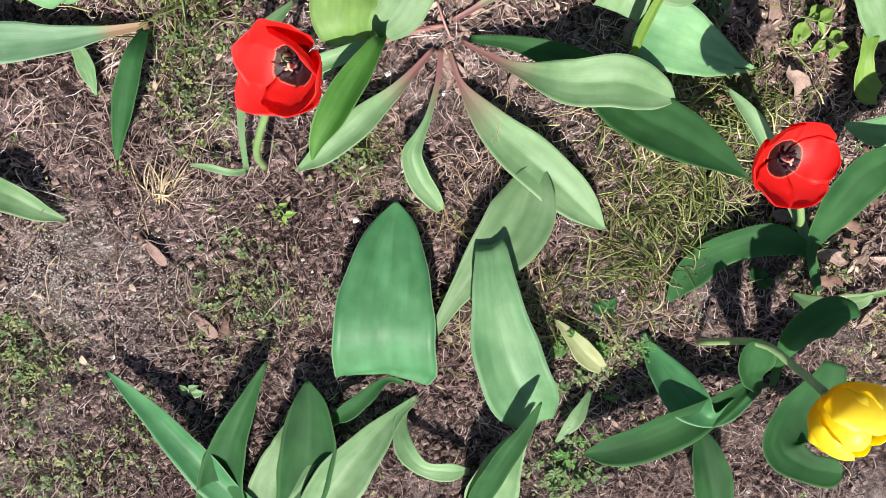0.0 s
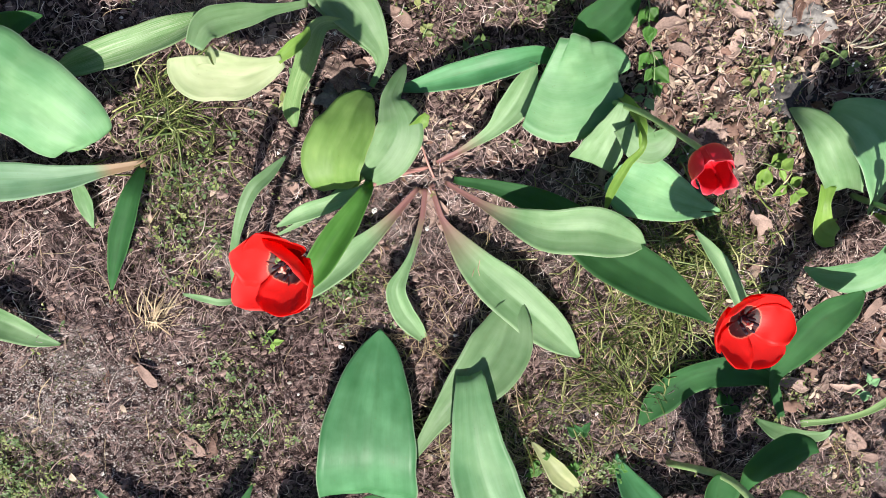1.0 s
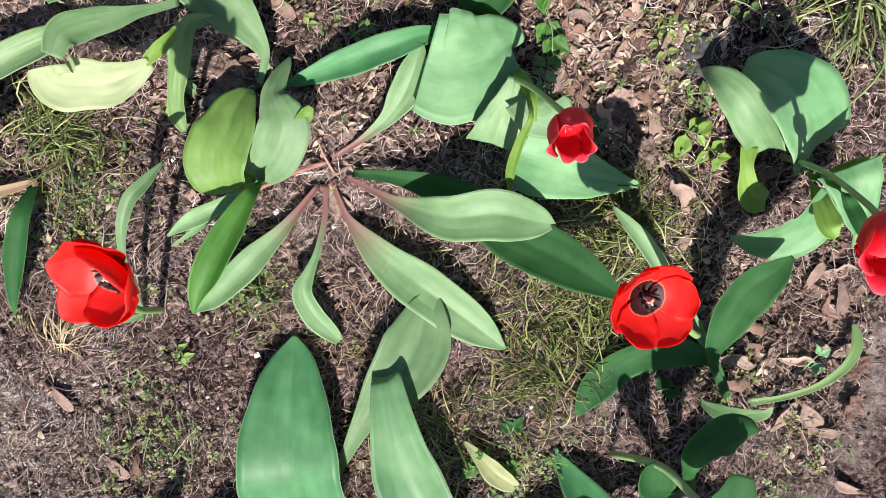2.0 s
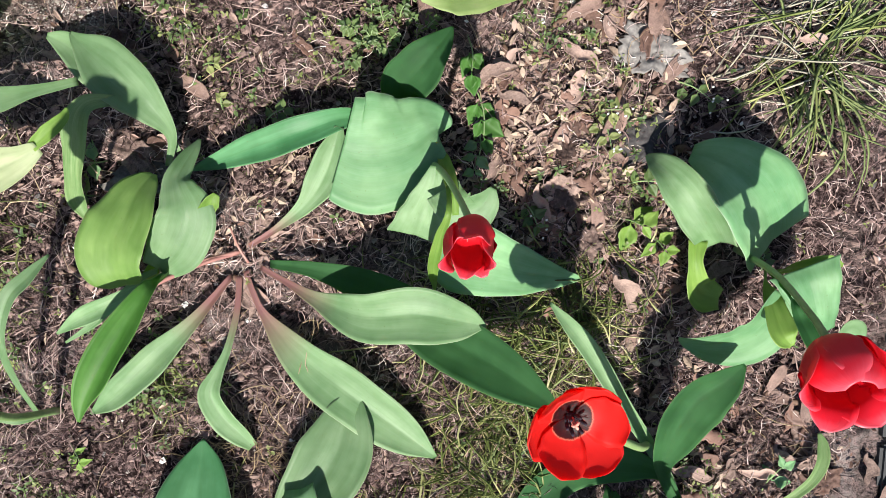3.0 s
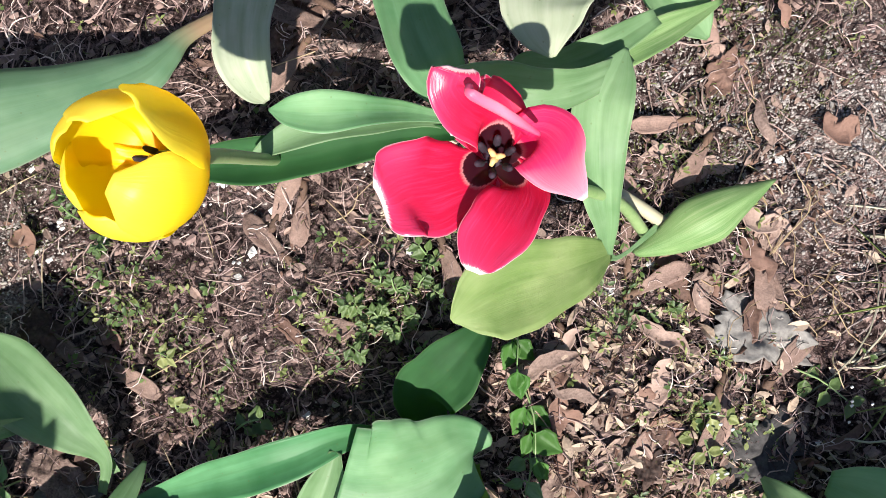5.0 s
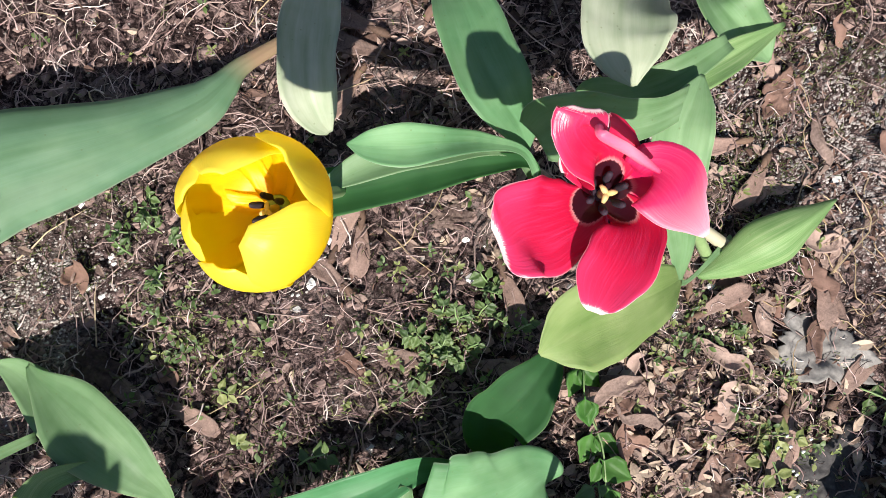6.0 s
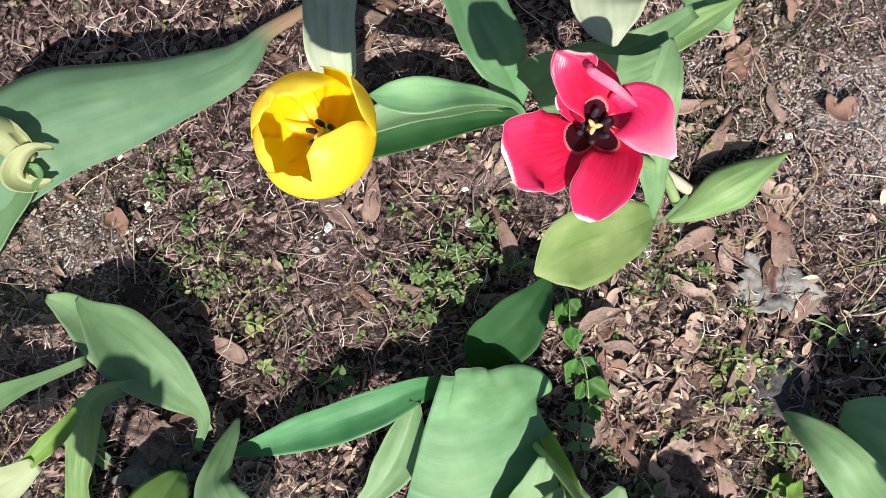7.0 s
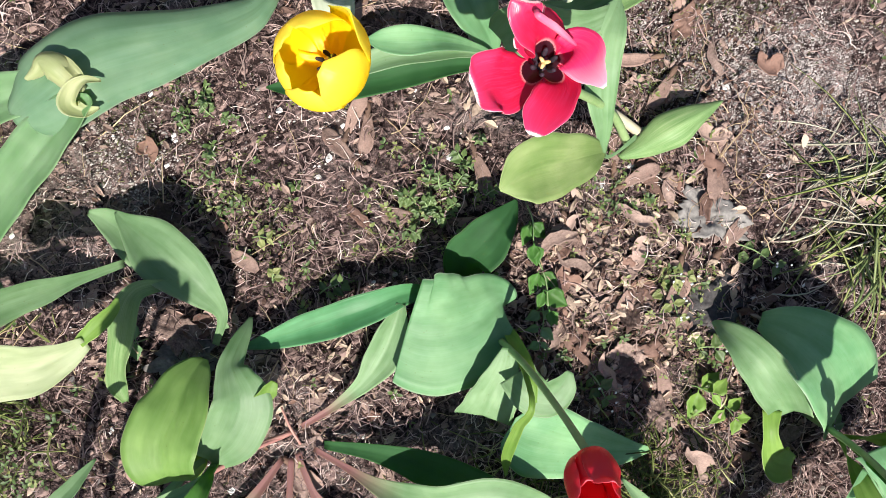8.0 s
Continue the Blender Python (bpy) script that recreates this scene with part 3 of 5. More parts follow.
blade(tulip_e, "d", 0.25, [(436.3, -183.0, 6, 3.9), (408.1, -150.9, 18, 4.9), (369.1, -146.3, 24, 14.5), (333.9, -166.5, 14, 14.7), (312.4, -198.6, 6, 16.1), (302.5, -230.9, 4, 2.8)])
blade(tulip_e, "d", 0.3, [(436.3, -183.0, 6, 3.9), (405.4, -149.4, 25, 4.8), (394.9, -113.9, 50, 14.4), (396.9, -74.2, 72, 19.8), (412.9, -52.3, 76, 12.7), (423.8, -36.3, 74, 1.5)])
blade(tulip_e, "g", 0.35, [(436.3, -183.0, 6, 3.4), (407.8, -146.0, 15, 4.4), (363.3, -103.1, 28, 6.3), (320.1, -59.3, 30, 7.8), (300.7, -44.4, 28, 6.2), (281.7, -30.5, 20, 1.0)])

blade(tulip_g, "b", 0.15, [(184.1, -2.4, 45, 7.4, 8), (189.5, -4.4, 48, 21.7, 5), (203.8, -6.4, 47, 29.3, 6), (223.9, -8.0, 43, 26.4, 7), (244.6, -9.6, 36, 21.5, 5), (264.6, -9.5, 27, 15.2, 4), (284.3, -9.1, 16, 8.3), (304.0, -6.6, 8, 1.7)])
blade(tulip_g, "y", 0.4, [(168.1, 71.2, 3, 2.2), (183.2, 31.2, 100, 1.9), (182.0, 6.1, 82, 3.9), (182.7, -19.0, 60, 4.1), (188.5, -39.0, 42, 0.8)])
blade(tulip_g, "y", 0.4, [(165.7, 71.5, 3, 2.2), (174.6, 58.1, 50, 4.9), (182.8, 42.4, 80, 4.6), (189.7, 24.0, 80, 2.3)])
blade(tulip_g, "g", 0.1, [(168.3, 55.1, 61, 4.6, 13), (169.1, 40.3, 57, 11.1), (167.0, 23.2, 51, 16.4, -4), (165.2, 8.8, 45, 20.3, -6), (163.7, -1.2, 38, 22.0, -8)])
blade(tulip_g, "g", 0.2, [(177.1, 40.1, 66, 13.8, 14), (184.9, 31.8, 69, 14.4, 22), (194.0, 28.3, 69, 17.1, 27), (203.6, 30.5, 69, 16.1, 24), (209.2, 38.0, 71, 10.9, 18), (212.1, 48.9, 71, 2.9, 21)])

blade(tulip_x, "d", 0.25, [(142.6, 89.5, 3, 3.5), (129.4, 105.7, 22, 17.0), (137.2, 122.5, 34, 19.2), (145.9, 138.6, 38, 14.0), (152.8, 152.8, 34, 6.6), (156.4, 162.0, 30, 0.8)])
blade(tulip_x, "m", 0.3, [(123.1, 77.4, 3, 3.5), (92.3, 76.8, 26, 7.6), (61.7, 58.6, 34, 12.1), (26.5, 37.7, 26, 11.8), (-2.7, 21.0, 16, 6.9), (-25.1, 8.3, 8, 0.9)])

blade(tulip_j, "u2", 0.15, [(212.2, 209.3, 41, 2.7, -22), (197.6, 200.6, 66, 13.3, -17), (178.1, 189.5, 86, 19.6, -18), (160.7, 180.7, 99, 22.4, -18), (148.5, 172.8, 106, 20.7, -17), (140.1, 165.1, 108, 12.0, -20), (133.8, 159.5, 107, 1.7, -36)])
blade(tulip_j, "s", 0.3, [(246.0, 232.3, 4, 1.8), (232.5, 214.3, 5, 1.4), (246.8, 224.0, 15, 9.1), (261.8, 238.4, 26, 15.0), (279.3, 254.1, 26, 9.5), (301.9, 272.8, 13, 0.7)])
blade(tulip_j, "b", 0.2, [(132.2, 248.4, 4, 2.7), (115.9, 259.5, 42, 2.5), (92.8, 255.1, 72, 4.6), (73.0, 246.4, 98, 7.7), (55.3, 240.3, 106, 10.2), (40.7, 237.4, 106, 7.5), (29.6, 236.7, 102, 0.7)])
blade(tulip_j, "d", 0.35, [(130.7, 246.1, 4, 2.7), (121.0, 256.9, 28, 3.2), (96.8, 248.4, 46, 6.2), (70.3, 238.7, 50, 10.3), (44.7, 227.0, 48, 11.6), (11.8, 215.8, 44, 13.1), (-15.3, 208.6, 40, 9.0), (-40.7, 203.7, 34, 0.7)])
blade(tulip_j, "g", 0.3, [(127.7, 251.4, 4, 2.7), (106.2, 258.7, 40, 2.8), (68.3, 246.7, 60, 6.7), (43.1, 236.9, 66, 8.6), (25.2, 225.3, 64, 5.9), (13.4, 215.2, 60, 1.0)])
blade(tulip_j, "g", 0.15, [(249.2, 240.5, 4, 2.3), (216.4, 207.1, 34, 1.4), (199.7, 223.7, 70, 7.3), (188.1, 245.1, 90, 12.0), (182.1, 271.1, 98, 14.3), (184.8, 288.1, 96, 10.0), (188.5, 304.2, 90, 1.0)])
blade(tulip_j, "g", 0.15, [(115.6, 258.3, 90, 12.0, 30), (123.7, 262.1, 103, 19.8, 41), (135.5, 267.1, 111, 16.6, 42), (150.6, 269.3, 112, 12.5, 40), (166.9, 277.0, 106, 9.1, 41), (181.9, 289.3, 95, 6.3, 28), (192.7, 304.9, 79, 3.6, 16)])
blade(tulip_j, "s", 0.25, [(160.2, 298.6, 40, 3.5), (175.4, 301.4, 60, 8.1), (194.2, 312.3, 70, 10.0), (217.1, 332.0, 60, 6.8), (241.0, 355.2, 45, 1.1)])
blade(tulip_j, "g", 0.2, [(141.4, 293.8, 30, 3.6), (143.5, 297.7, 50, 6.2), (159.8, 295.3, 70, 7.3), (178.7, 304.6, 80, 8.4), (201.5, 326.1, 80, 4.6)])

blade(tulip_v, "p2", 0.2, [(179.7, 391.3, 4, 3.1), (148.0, 337.5, 90, 19.0), (143.9, 312.9, 110, 21.7), (147.8, 297.6, 112, 15.6), (153.3, 287.0, 108, 1.5)])
blade(tulip_v, "g", 0.25, [(198.8, 395.3, 4, 3.1), (199.6, 361.2, 50, 12.6), (212.7, 347.7, 55, 16.6), (229.8, 343.3, 42, 11.4), (240.7, 337.5, 34, 1.4)])
blade(tulip_v, "b", 0.15, [(39.5, 369.3, 4, 3.0), (64.5, 336.7, 40, 15.5), (80.6, 307.6, 54, 18.6), (96.3, 284.2, 61, 16.9), (111.8, 271.6, 41, 9.2), (118.3, 262.6, 28, 1.1)])
blade(tulip_v, "p2", 0.25, [(-20.2, 360.5, 4, 3.0), (-12.9, 324.0, 40, 14.7), (-7.3, 290.6, 55, 15.6), (-1.8, 267.9, 59, 14.8), (5.1, 254.6, 50, 9.6), (10.4, 249.6, 42, 2.1)])

blade(tulip_q, "b", -0.1, [(-253.9, -109.9, 58, 20.3, -6), (-259.6, -105.4, 67, 29.9, -6), (-274.0, -98.5, 74, 35.9, -6), (-293.4, -89.0, 79, 37.9, -5), (-316.5, -81.8, 80, 37.8, -3), (-344.4, -75.8, 72, 38.5, -3), (-377.8, -81.2, 58, 24.1)])
blade(tulip_q, "k", 0.2, [(-224.7, -121.0, 3, 3.1), (-255.8, -137.5, 12, 5.7), (-285.3, -152.4, 20, 11.3), (-320.5, -165.9, 26, 16.3), (-359.0, -177.7, 26, 17.3), (-403.8, -191.1, 16, 4.1)])
blade(tulip_q, "d", 0.4, [(-225.6, -124.0, 3, 3.1), (-221.6, -150.7, 26, 8.7), (-222.6, -188.8, 26, 10.3), (-223.1, -223.1, 20, 5.2), (-224.0, -243.7, 12, 1.1)])
blade(tulip_q, "g", 0.2, [(-280.4, -154.0, 8, 5.2), (-267.0, -171.6, 10, 7.8), (-255.9, -193.3, 5, 1.1)])

blade(tulip_z, "s2", 0.4, [(-199.9, 20.2, 20, 5.0), (-217.6, 1.7, 36, 11.7), (-248.0, -23.3, 44, 13.5), (-280.6, -46.0, 42, 11.6), (-303.3, -61.5, 36, 4.9), (-311.7, -69.0, 34, 1.0)])
blade(tulip_z, "d", 0.2, [(-392.8, -76.5, 4, 4.1), (-353.3, -42.6, 40, 12.5), (-331.7, -26.6, 50, 6.6), (-318.8, -19.7, 50, 0.9)])

blade(tulip_o, "g", 0.35, [(-384.4, -306.8, 4, 5.4), (-339.7, -298.2, 18, 12.7), (-306.0, -301.1, 20, 14.8), (-282.0, -308.8, 12, 9.6), (-260.8, -312.5, 4, 1.1)])

blade(tulip_a, "r", 0.25, [(45.0, -57.0, 5, 2.2), (72.0, -63.0, 16, 2.8), (99.2, -67.6, 32, 6.6), (138.1, -67.9, 58, 18.0), (179.0, -55.8, 66, 21.3), (211.6, -55.1, 58, 14.8), (233.1, -56.2, 46, 1.0)])
blade(tulip_a, "d", 0.25, [(52.2, -52.3, 5, 3.1), (94.1, -47.0, 20, 7.2), (142.6, -51.0, 28, 15.3), (206.9, -74.5, 38, 23.4), (257.3, -86.4, 62, 18.8), (301.1, -101.4, 80, 1.0)])
blade(tulip_a, "r", 0.25, [(33.4, -63.0, 3, 2.4), (43.0, -78.0, 6, 2.6), (57.8, -95.4, 8, 4.2), (94.8, -121.7, 14, 16.5), (144.5, -144.1, 18, 22.2), (191.3, -166.6, 12, 16.2), (221.6, -182.5, 4, 1.6)])
blade(tulip_a, "r", 0.35, [(29.3, -68.0, 3, 2.6), (34.2, -97.7, 8, 2.6), (34.7, -126.7, 16, 3.1), (31.8, -146.8, 22, 5.2), (30.2, -165.0, 24, 9.4), (41.4, -183.7, 18, 10.6), (56.7, -196.6, 12, 9.1), (69.5, -207.5, 5, 4.3)])
blade(tulip_a, "r", 0.35, [(22.7, -69.8, 3, 2.1), (3.8, -108.5, 12, 5.2), (-22.0, -149.7, 22, 12.4), (-45.8, -184.0, 20, 10.4), (-68.3, -209.6, 6, 1.1)])
blade(tulip_a, "r", 0.3, [(32.3, -42.2, 4, 2.2), (54.4, -20.2, 10, 3.2), (72.3, 2.5, 16, 7.2), (81.9, 24.5, 22, 13.3), (86.5, 48.2, 28, 11.0), (87.7, 68.2, 30, 3.4)])
blade(tulip_a, "b", 0.1, [(95.6, 52.5, 47, 40.1, 13), (108.7, 52.0, 46, 45.6, 14), (122.3, 55.0, 45, 46.9, 14), (135.1, 60.6, 43, 44.5, 12), (147.4, 69.4, 40, 38.3, 9), (155.9, 78.3, 36, 30.6, 7), (161.1, 83.2, 31, 23.7, 4), (164.2, 84.5, 26, 14.6), (166.2, 82.9, 20, 4.1)])
blade(tulip_a, "g", 0.12, [(-28.7, -72.9, 30, 12.6, 18), (-16.4, -54.6, 40, 21.1, 17), (-9.6, -32.1, 47, 23.7, 17), (-11.1, -17.5, 50, 20.0, 17), (-17.7, -6.4, 48, 14.3, 16), (-23.4, 2.3, 42, 9.6, 25), (-23.2, 13.6, 33, 7.6, 23), (-21.4, 25.5, 23, 4.8, 12), (-21.0, 34.4, 14, 1.3)])
blade(tulip_a, "u", 0.1, [(-46.5, -88.7, 42, 12.2, -9), (-51.2, -80.4, 54, 23.0, -10), (-55.0, -67.9, 59, 26.9, -11), (-55.7, -53.4, 60, 27.7, -13), (-52.7, -35.4, 57, 26.3, -15), (-50.8, -17.1, 48, 20.1, -17), (-47.6, -4.7, 38, 11.1, -21), (-45.1, 0.3, 32, 3.8, -31)])
blade(tulip_a, "y", 0.3, [(-36.2, -68.5, 14, 3.5), (-35.5, -79.3, 22, 6.0), (-41.4, -94.8, 16, 4.3)])
blade(tulip_a, "y", 0.3, [(1.9, -19.8, 42, 5.8, 20), (7.5, -10.0, 49, 6.3, 28), (10.2, -2.5, 49, 2.7, 22)])

blade(tulip_b, "m", 0.1, [(63.2, -375.5, 13, 37.0), (62.4, -371.0, 17, 45.5), (59.7, -361.5, 26, 48.1), (51.1, -331.2, 38, 46.9), (43.6, -300.6, 36, 44.1), (36.4, -261.3, 26, 33.9), (31.3, -229.9, 12, 19.2), (27.2, -210.9, 4, 1.0)])
blade(tulip_b, "g", 0.2, [(92.9, -341.0, 3, 3.4), (95.4, -324.0, 8, 4.4), (108.0, -269.8, 20, 11.9), (126.4, -227.3, 28, 26.5), (139.6, -190.2, 26, 30.7), (141.9, -157.7, 18, 18.0), (144.6, -137.8, 10, 1.6)])
blade(tulip_b, "b", 0.2, [(118.2, -220.9, 34, 12.2), (121.5, -227.5, 44, 15.0), (134.2, -259.3, 52, 21.0), (152.7, -297.4, 52, 29.3), (178.6, -335.3, 50, 31.9), (199.4, -356.8, 42, 27.2), (218.4, -375.8, 22, 11.9)])
blade(tulip_b, "g", 0.3, [(99.3, -389.9, 4, 2.8), (82.5, -410.3, 14, 7.6), (64.2, -443.0, 26, 18.4), (47.1, -482.1, 30, 24.9), (33.7, -519.1, 26, 17.6), (25.5, -551.0, 14, 1.7)])
blade(tulip_b, "d", 0.3, [(82.2, -380.2, 4, 2.7), (65.2, -379.1, 10, 3.3), (50.9, -395.7, 20, 7.5), (35.7, -417.0, 22, 8.6), (24.8, -434.1, 15, 1.1)])
blade(tulip_b, "g", 0.2, [(90.2, -394.3, 4, 3.3), (88.9, -416.6, 16, 6.5), (100.1, -434.8, 28, 9.7), (120.5, -446.9, 32, 8.1), (149.8, -446.7, 26, 9.3), (166.9, -444.7, 15, 1.1)])

blade(tulip_h, "g", 0.3, [(399.4, 45.6, 30, 14.4, -44), (383.7, 57.2, 41, 17.0, -40), (368.1, 70.0, 47, 17.5, -31), (354.7, 81.2, 48, 16.1, -22), (343.3, 90.9, 41, 12.2, -14), (335.3, 98.0, 28, 7.6, -15), (330.5, 102.2, 12, 1.5)])
blade(tulip_h, "b", 0.1, [(447.3, 57.7, 17, 33.9, 12), (433.5, 70.4, 35, 38.1, 14), (417.4, 83.6, 47, 37.4, 14), (401.9, 94.1, 51, 34.2, 12), (386.0, 103.0, 48, 27.3, 8), (371.7, 108.7, 37, 17.8, 3), (360.5, 110.4, 26, 6.8)])
blade(tulip_h, "y", 0.2, [(381.3, 44.9, 30, 8.1), (383.8, 28.4, 31, 5.7, 10), (391.0, 13.1, 26, 9.5), (400.3, 4.8, 20, 14.9, -8), (417.2, 2.3, 12, 8.5, -14)])

blade(tulip_i, "b", 0.2, [(439.7, 20.7, 73, 12.5, -14), (436.2, 5.8, 73, 18.9, -22), (430.5, -12.6, 67, 23.8, -28), (418.5, -25.1, 60, 22.6, -32), (402.8, -32.0, 53, 15.1, -36), (390.0, -34.1, 46, 6.6, -37), (382.7, -32.8, 41, 1.6, -40)])
blade(tulip_i, "b", 0.1, [(445.5, 43.3, 76, 26.2, 9), (451.6, 34.0, 79, 21.7, 8), (460.5, 21.7, 76, 17.8, 6), (470.1, 8.8, 70, 14.7), (480.9, -2.0, 61, 9.8, -6)])
blade(tulip_i, "g", 0.15, [(486.2, -12.5, 42, 8.7, 13), (502.9, -8.7, 43, 10.3, 17), (513.4, -1.3, 41, 15.1, 11), (523.4, -4.4, 37, 7.6, 8)])
blade(tulip_i, "d", 0.4, [(454.9, 32.7, 4, 2.7), (419.4, 23.8, 120, 2.9), (422.3, 10.0, 140, 6.0), (429.6, -3.0, 150, 5.5), (438.2, -13.5, 155, 2.1)])
blade(tulip_i, "y", 0.3, [(451.1, 34.1, 4, 2.7), (430.5, 24.4, 60, 5.0), (435.5, -3.4, 90, 10.2), (445.5, -13.2, 90, 2.4)])
blade(tulip_i, "y", 0.3, [(456.2, 33.1, 4, 3.2), (456.6, 41.8, 50, 7.6), (469.5, 51.1, 62, 5.8), (481.9, 51.7, 60, 1.2)])

blade(tulip_k, "k", -0.25, [(-19.9, 317.0, 7, 2.6), (-34.6, 297.5, 16, 4.1), (-50.1, 279.4, 23, 5.8), (-56.8, 265.0, 30, 10.0), (-66.7, 250.9, 36, 15.0), (-93.2, 228.1, 50, 20.7), (-120.0, 211.4, 59, 27.1), (-146.6, 195.3, 66, 31.8), (-164.3, 179.2, 69, 32.1), (-185.9, 158.1, 63, 28.6), (-203.6, 144.5, 50, 13.4)])
blade(tulip_k, "t", 0.25, [(-239.7, 37.8, 6, 8.5), (-231.6, 52.5, 10, 16.9), (-207.7, 90.6, 32, 19.5), (-180.7, 126.3, 52, 18.8), (-158.0, 153.4, 68, 13.7), (-143.8, 164.9, 75, 3.8)])
blade(tulip_k, "t", 0.2, [(-282.8, 126.2, 6, 8.5), (-248.7, 140.8, 27, 18.8), (-217.2, 153.4, 45, 18.2), (-187.9, 163.8, 62, 13.1), (-161.2, 171.2, 72, 4.5)])
blade(tulip_k, "p", -0.5, [(-149.2, 169.8, 74, 2.3), (-158.7, 174.1, 80, 8.2), (-167.0, 179.6, 84, 9.6), (-176.6, 181.6, 82, 7.4), (-181.2, 175.2, 78, 5.2), (-187.7, 168.7, 75, 1.5)])
blade(tulip_k, "p", 0.6, [(-139.7, 178.1, 75, 1.1), (-147.3, 175.4, 81, 3.0), (-153.7, 167.5, 80, 5.6), (-155.7, 158.3, 75, 6.8), (-146.8, 155.9, 72, 4.5), (-138.1, 160.2, 72, 1.1)])
blade(tulip_k, "p", 0.7, [(-166.0, 188.1, 78, 1.1), (-159.3, 183.9, 82, 3.3), (-152.9, 179.2, 82, 3.7), (-149.0, 175.0, 76, 1.5)])

blade(tulip_m, "g", 0.25, [(-39.3, 20.8, 3, 2.2), (-49.9, 36.3, 12, 4.3), (-65.2, 50.1, 24, 12.7), (-86.7, 64.8, 36, 18.6), (-116.4, 76.3, 24, 14.8), (-140.2, 84.5, 14, 9.3), (-156.3, 87.1, 10, 2.2)])
blade(tulip_m, "g", 0.2, [(-115.3, 57.5, 32, 3.3, -38), (-136.7, 42.3, 53, 5.0, -37), (-156.2, 28.5, 71, 10.5, -28), (-171.6, 17.8, 85, 12.9, -33), (-178.2, 8.4, 93, 11.4, -38), (-180.5, -7.3, 96, 7.3, -33)])
blade(tulip_m, "p4", 0.15, [(-181.3, -15.5, 95, 16.5, 10), (-176.5, -24.1, 90, 22.8, 15), (-162.7, -23.6, 84, 21.1, 17), (-142.2, -18.5, 78, 17.7, 20), (-128.2, -8.5, 73, 11.5, 26), (-115.8, 3.4, 71, 5.3, 34)])
blade(tulip_m, "y", 0.3, [(-120.0, 2.7, 72, 3.9, 15), (-110.8, 16.0, 71, 5.7, 10), (-104.0, 28.0, 67, 4.1, 14), (-103.7, 36.3, 64, 1.0)])
blade(tulip_m, "s", 0.4, [(-74.3, 50.0, 36, 3.3), (-85.5, 47.4, 46, 4.8), (-95.4, 41.2, 54, 7.1), (-99.6, 28.2, 54, 9.5), (-101.5, 6.9, 44, 9.7), (-105.7, -14.1, 30, 7.5), (-107.2, -34.2, 15, 7.7), (-102.0, -48.7, 5, 2.6)])
blade(tulip_m, "g", 0.25, [(-45.1, 6.8, 3, 2.6), (-41.2, 31.5, 20, 4.5), (-54.2, 49.1, 36, 12.7), (-73.6, 63.0, 42, 20.3), (-96.5, 75.7, 40, 19.3), (-121.2, 86.9, 30, 6.8), (-131.4, 92.3, 24, 1.5)])

blade(tulip_p, "s", 0.4, [(459.7, -183.9, 3, 4.0), (485.6, -171.4, 8, 3.0), (510.2, -154.5, 12, 3.4), (527.6, -131.4, 16, 4.9), (533.6, -112.2, 16, 5.8), (533.0, -98.3, 12, 4.9), (529.5, -88.9, 8, 1.5)])


OPEN = [(1.5, 0.5, 5), (9, 2, 12), (17, 7, 17), (23.5, 14, 18), (27.5, 20, 13), (29, 23, 4)]
POINTED = [(1.5, 0.5, 5), (9, 2, 12), (18, 7, 17), (27, 14, 15), (33, 19, 9), (38, 22, 1.5)]
INNER = [(1.5, 1.0, 5), (8.5, 3, 12), (16, 8.5, 17), (22, 16, 17), (25, 22, 12), (26, 25, 3)]


def grown(profile, out, up, wide):
    return [(o * out, u * up, w * wide) for o, u, w in profile]


bowl = [(a, INNER if k % 2 else OPEN, 0.28) for k, a in enumerate((25, 85, 145, 205, 265, 325))]
stalk(tulip_f, [(-97, -215, 0, 3.2), (-90, -190, 90, 3.0), (-66, -140, 200, 2.8), (-50, -114, 262, 3.0)])
flower(tulip_f, (-45, -116, 258), (-0.22, -0.34, 1), 0,
       [(a, grown(p, o, u, w), c) for a, p, o, u, w, c in ((264, POINTED, 0.98, 0.85, 1.0, 0.24), (154, POINTED, 0.76, 1.0, 1.15, 0.26), (22, OPEN, 0.80, 1.05, 1.0, 0.30), (206, POINTED, 0.80, 0.9, 1.2, 0.22), (322, OPEN, 0.84, 0.95, 1.0, 0.26), (94, OPEN, 0.62, 1.15, 1.15, 0.26))],
       RED, "scarlet cup-shaped bloom with a black heart", pistil=STIGMA_RED, size=0.62)
stalk(tulip_e, [(395, -130, 0, 3.6), (372, -122, 50, 3.2), (325, -98, 115, 3.0), (289, -83, 150, 3.2)])
flower(tulip_e, (288, -82, 152), (0.22, -0.16, 1), 0, [(a, grown(p, 1.12 + 0.07 * math.sin(2 * a), 1.0, 1.0), c) for a, p, c in bowl], RED, "scarlet cup-shaped bloom with a black heart", pistil=STIGMA_RED, size=0.7)

BUD = [(1, 0, 4), (8, 3, 8), (11.5, 11, 11), (11.5, 20, 10), (11, 27, 8), (15, 32, 2)]
bud = [(a + 8 * math.sin(2 * k), grown(BUD, 1.08 if k % 2 else 0.86, 1.05 - 0.13 * (k % 3), 0.95), 0.5) for k, a in enumerate((0, 60, 120, 180, 240, 300))]
stalk(tulip_g, [(160, 60, 0, 2.6), (176, 50, 90, 2.4), (189, 36, 160, 2.2), (196, 26, 206, 2.4)])
flower(tulip_g, (196, 25, 208), (0.08, -0.62, 1), 10, bud, CRIMSON, "half-closed crimson bloom", stamens=False)
HALF = [(1.5, 0, 5), (12, 4, 13), (18, 13, 17), (20, 24, 16), (25, 31, 12), (31, 34, 3)]
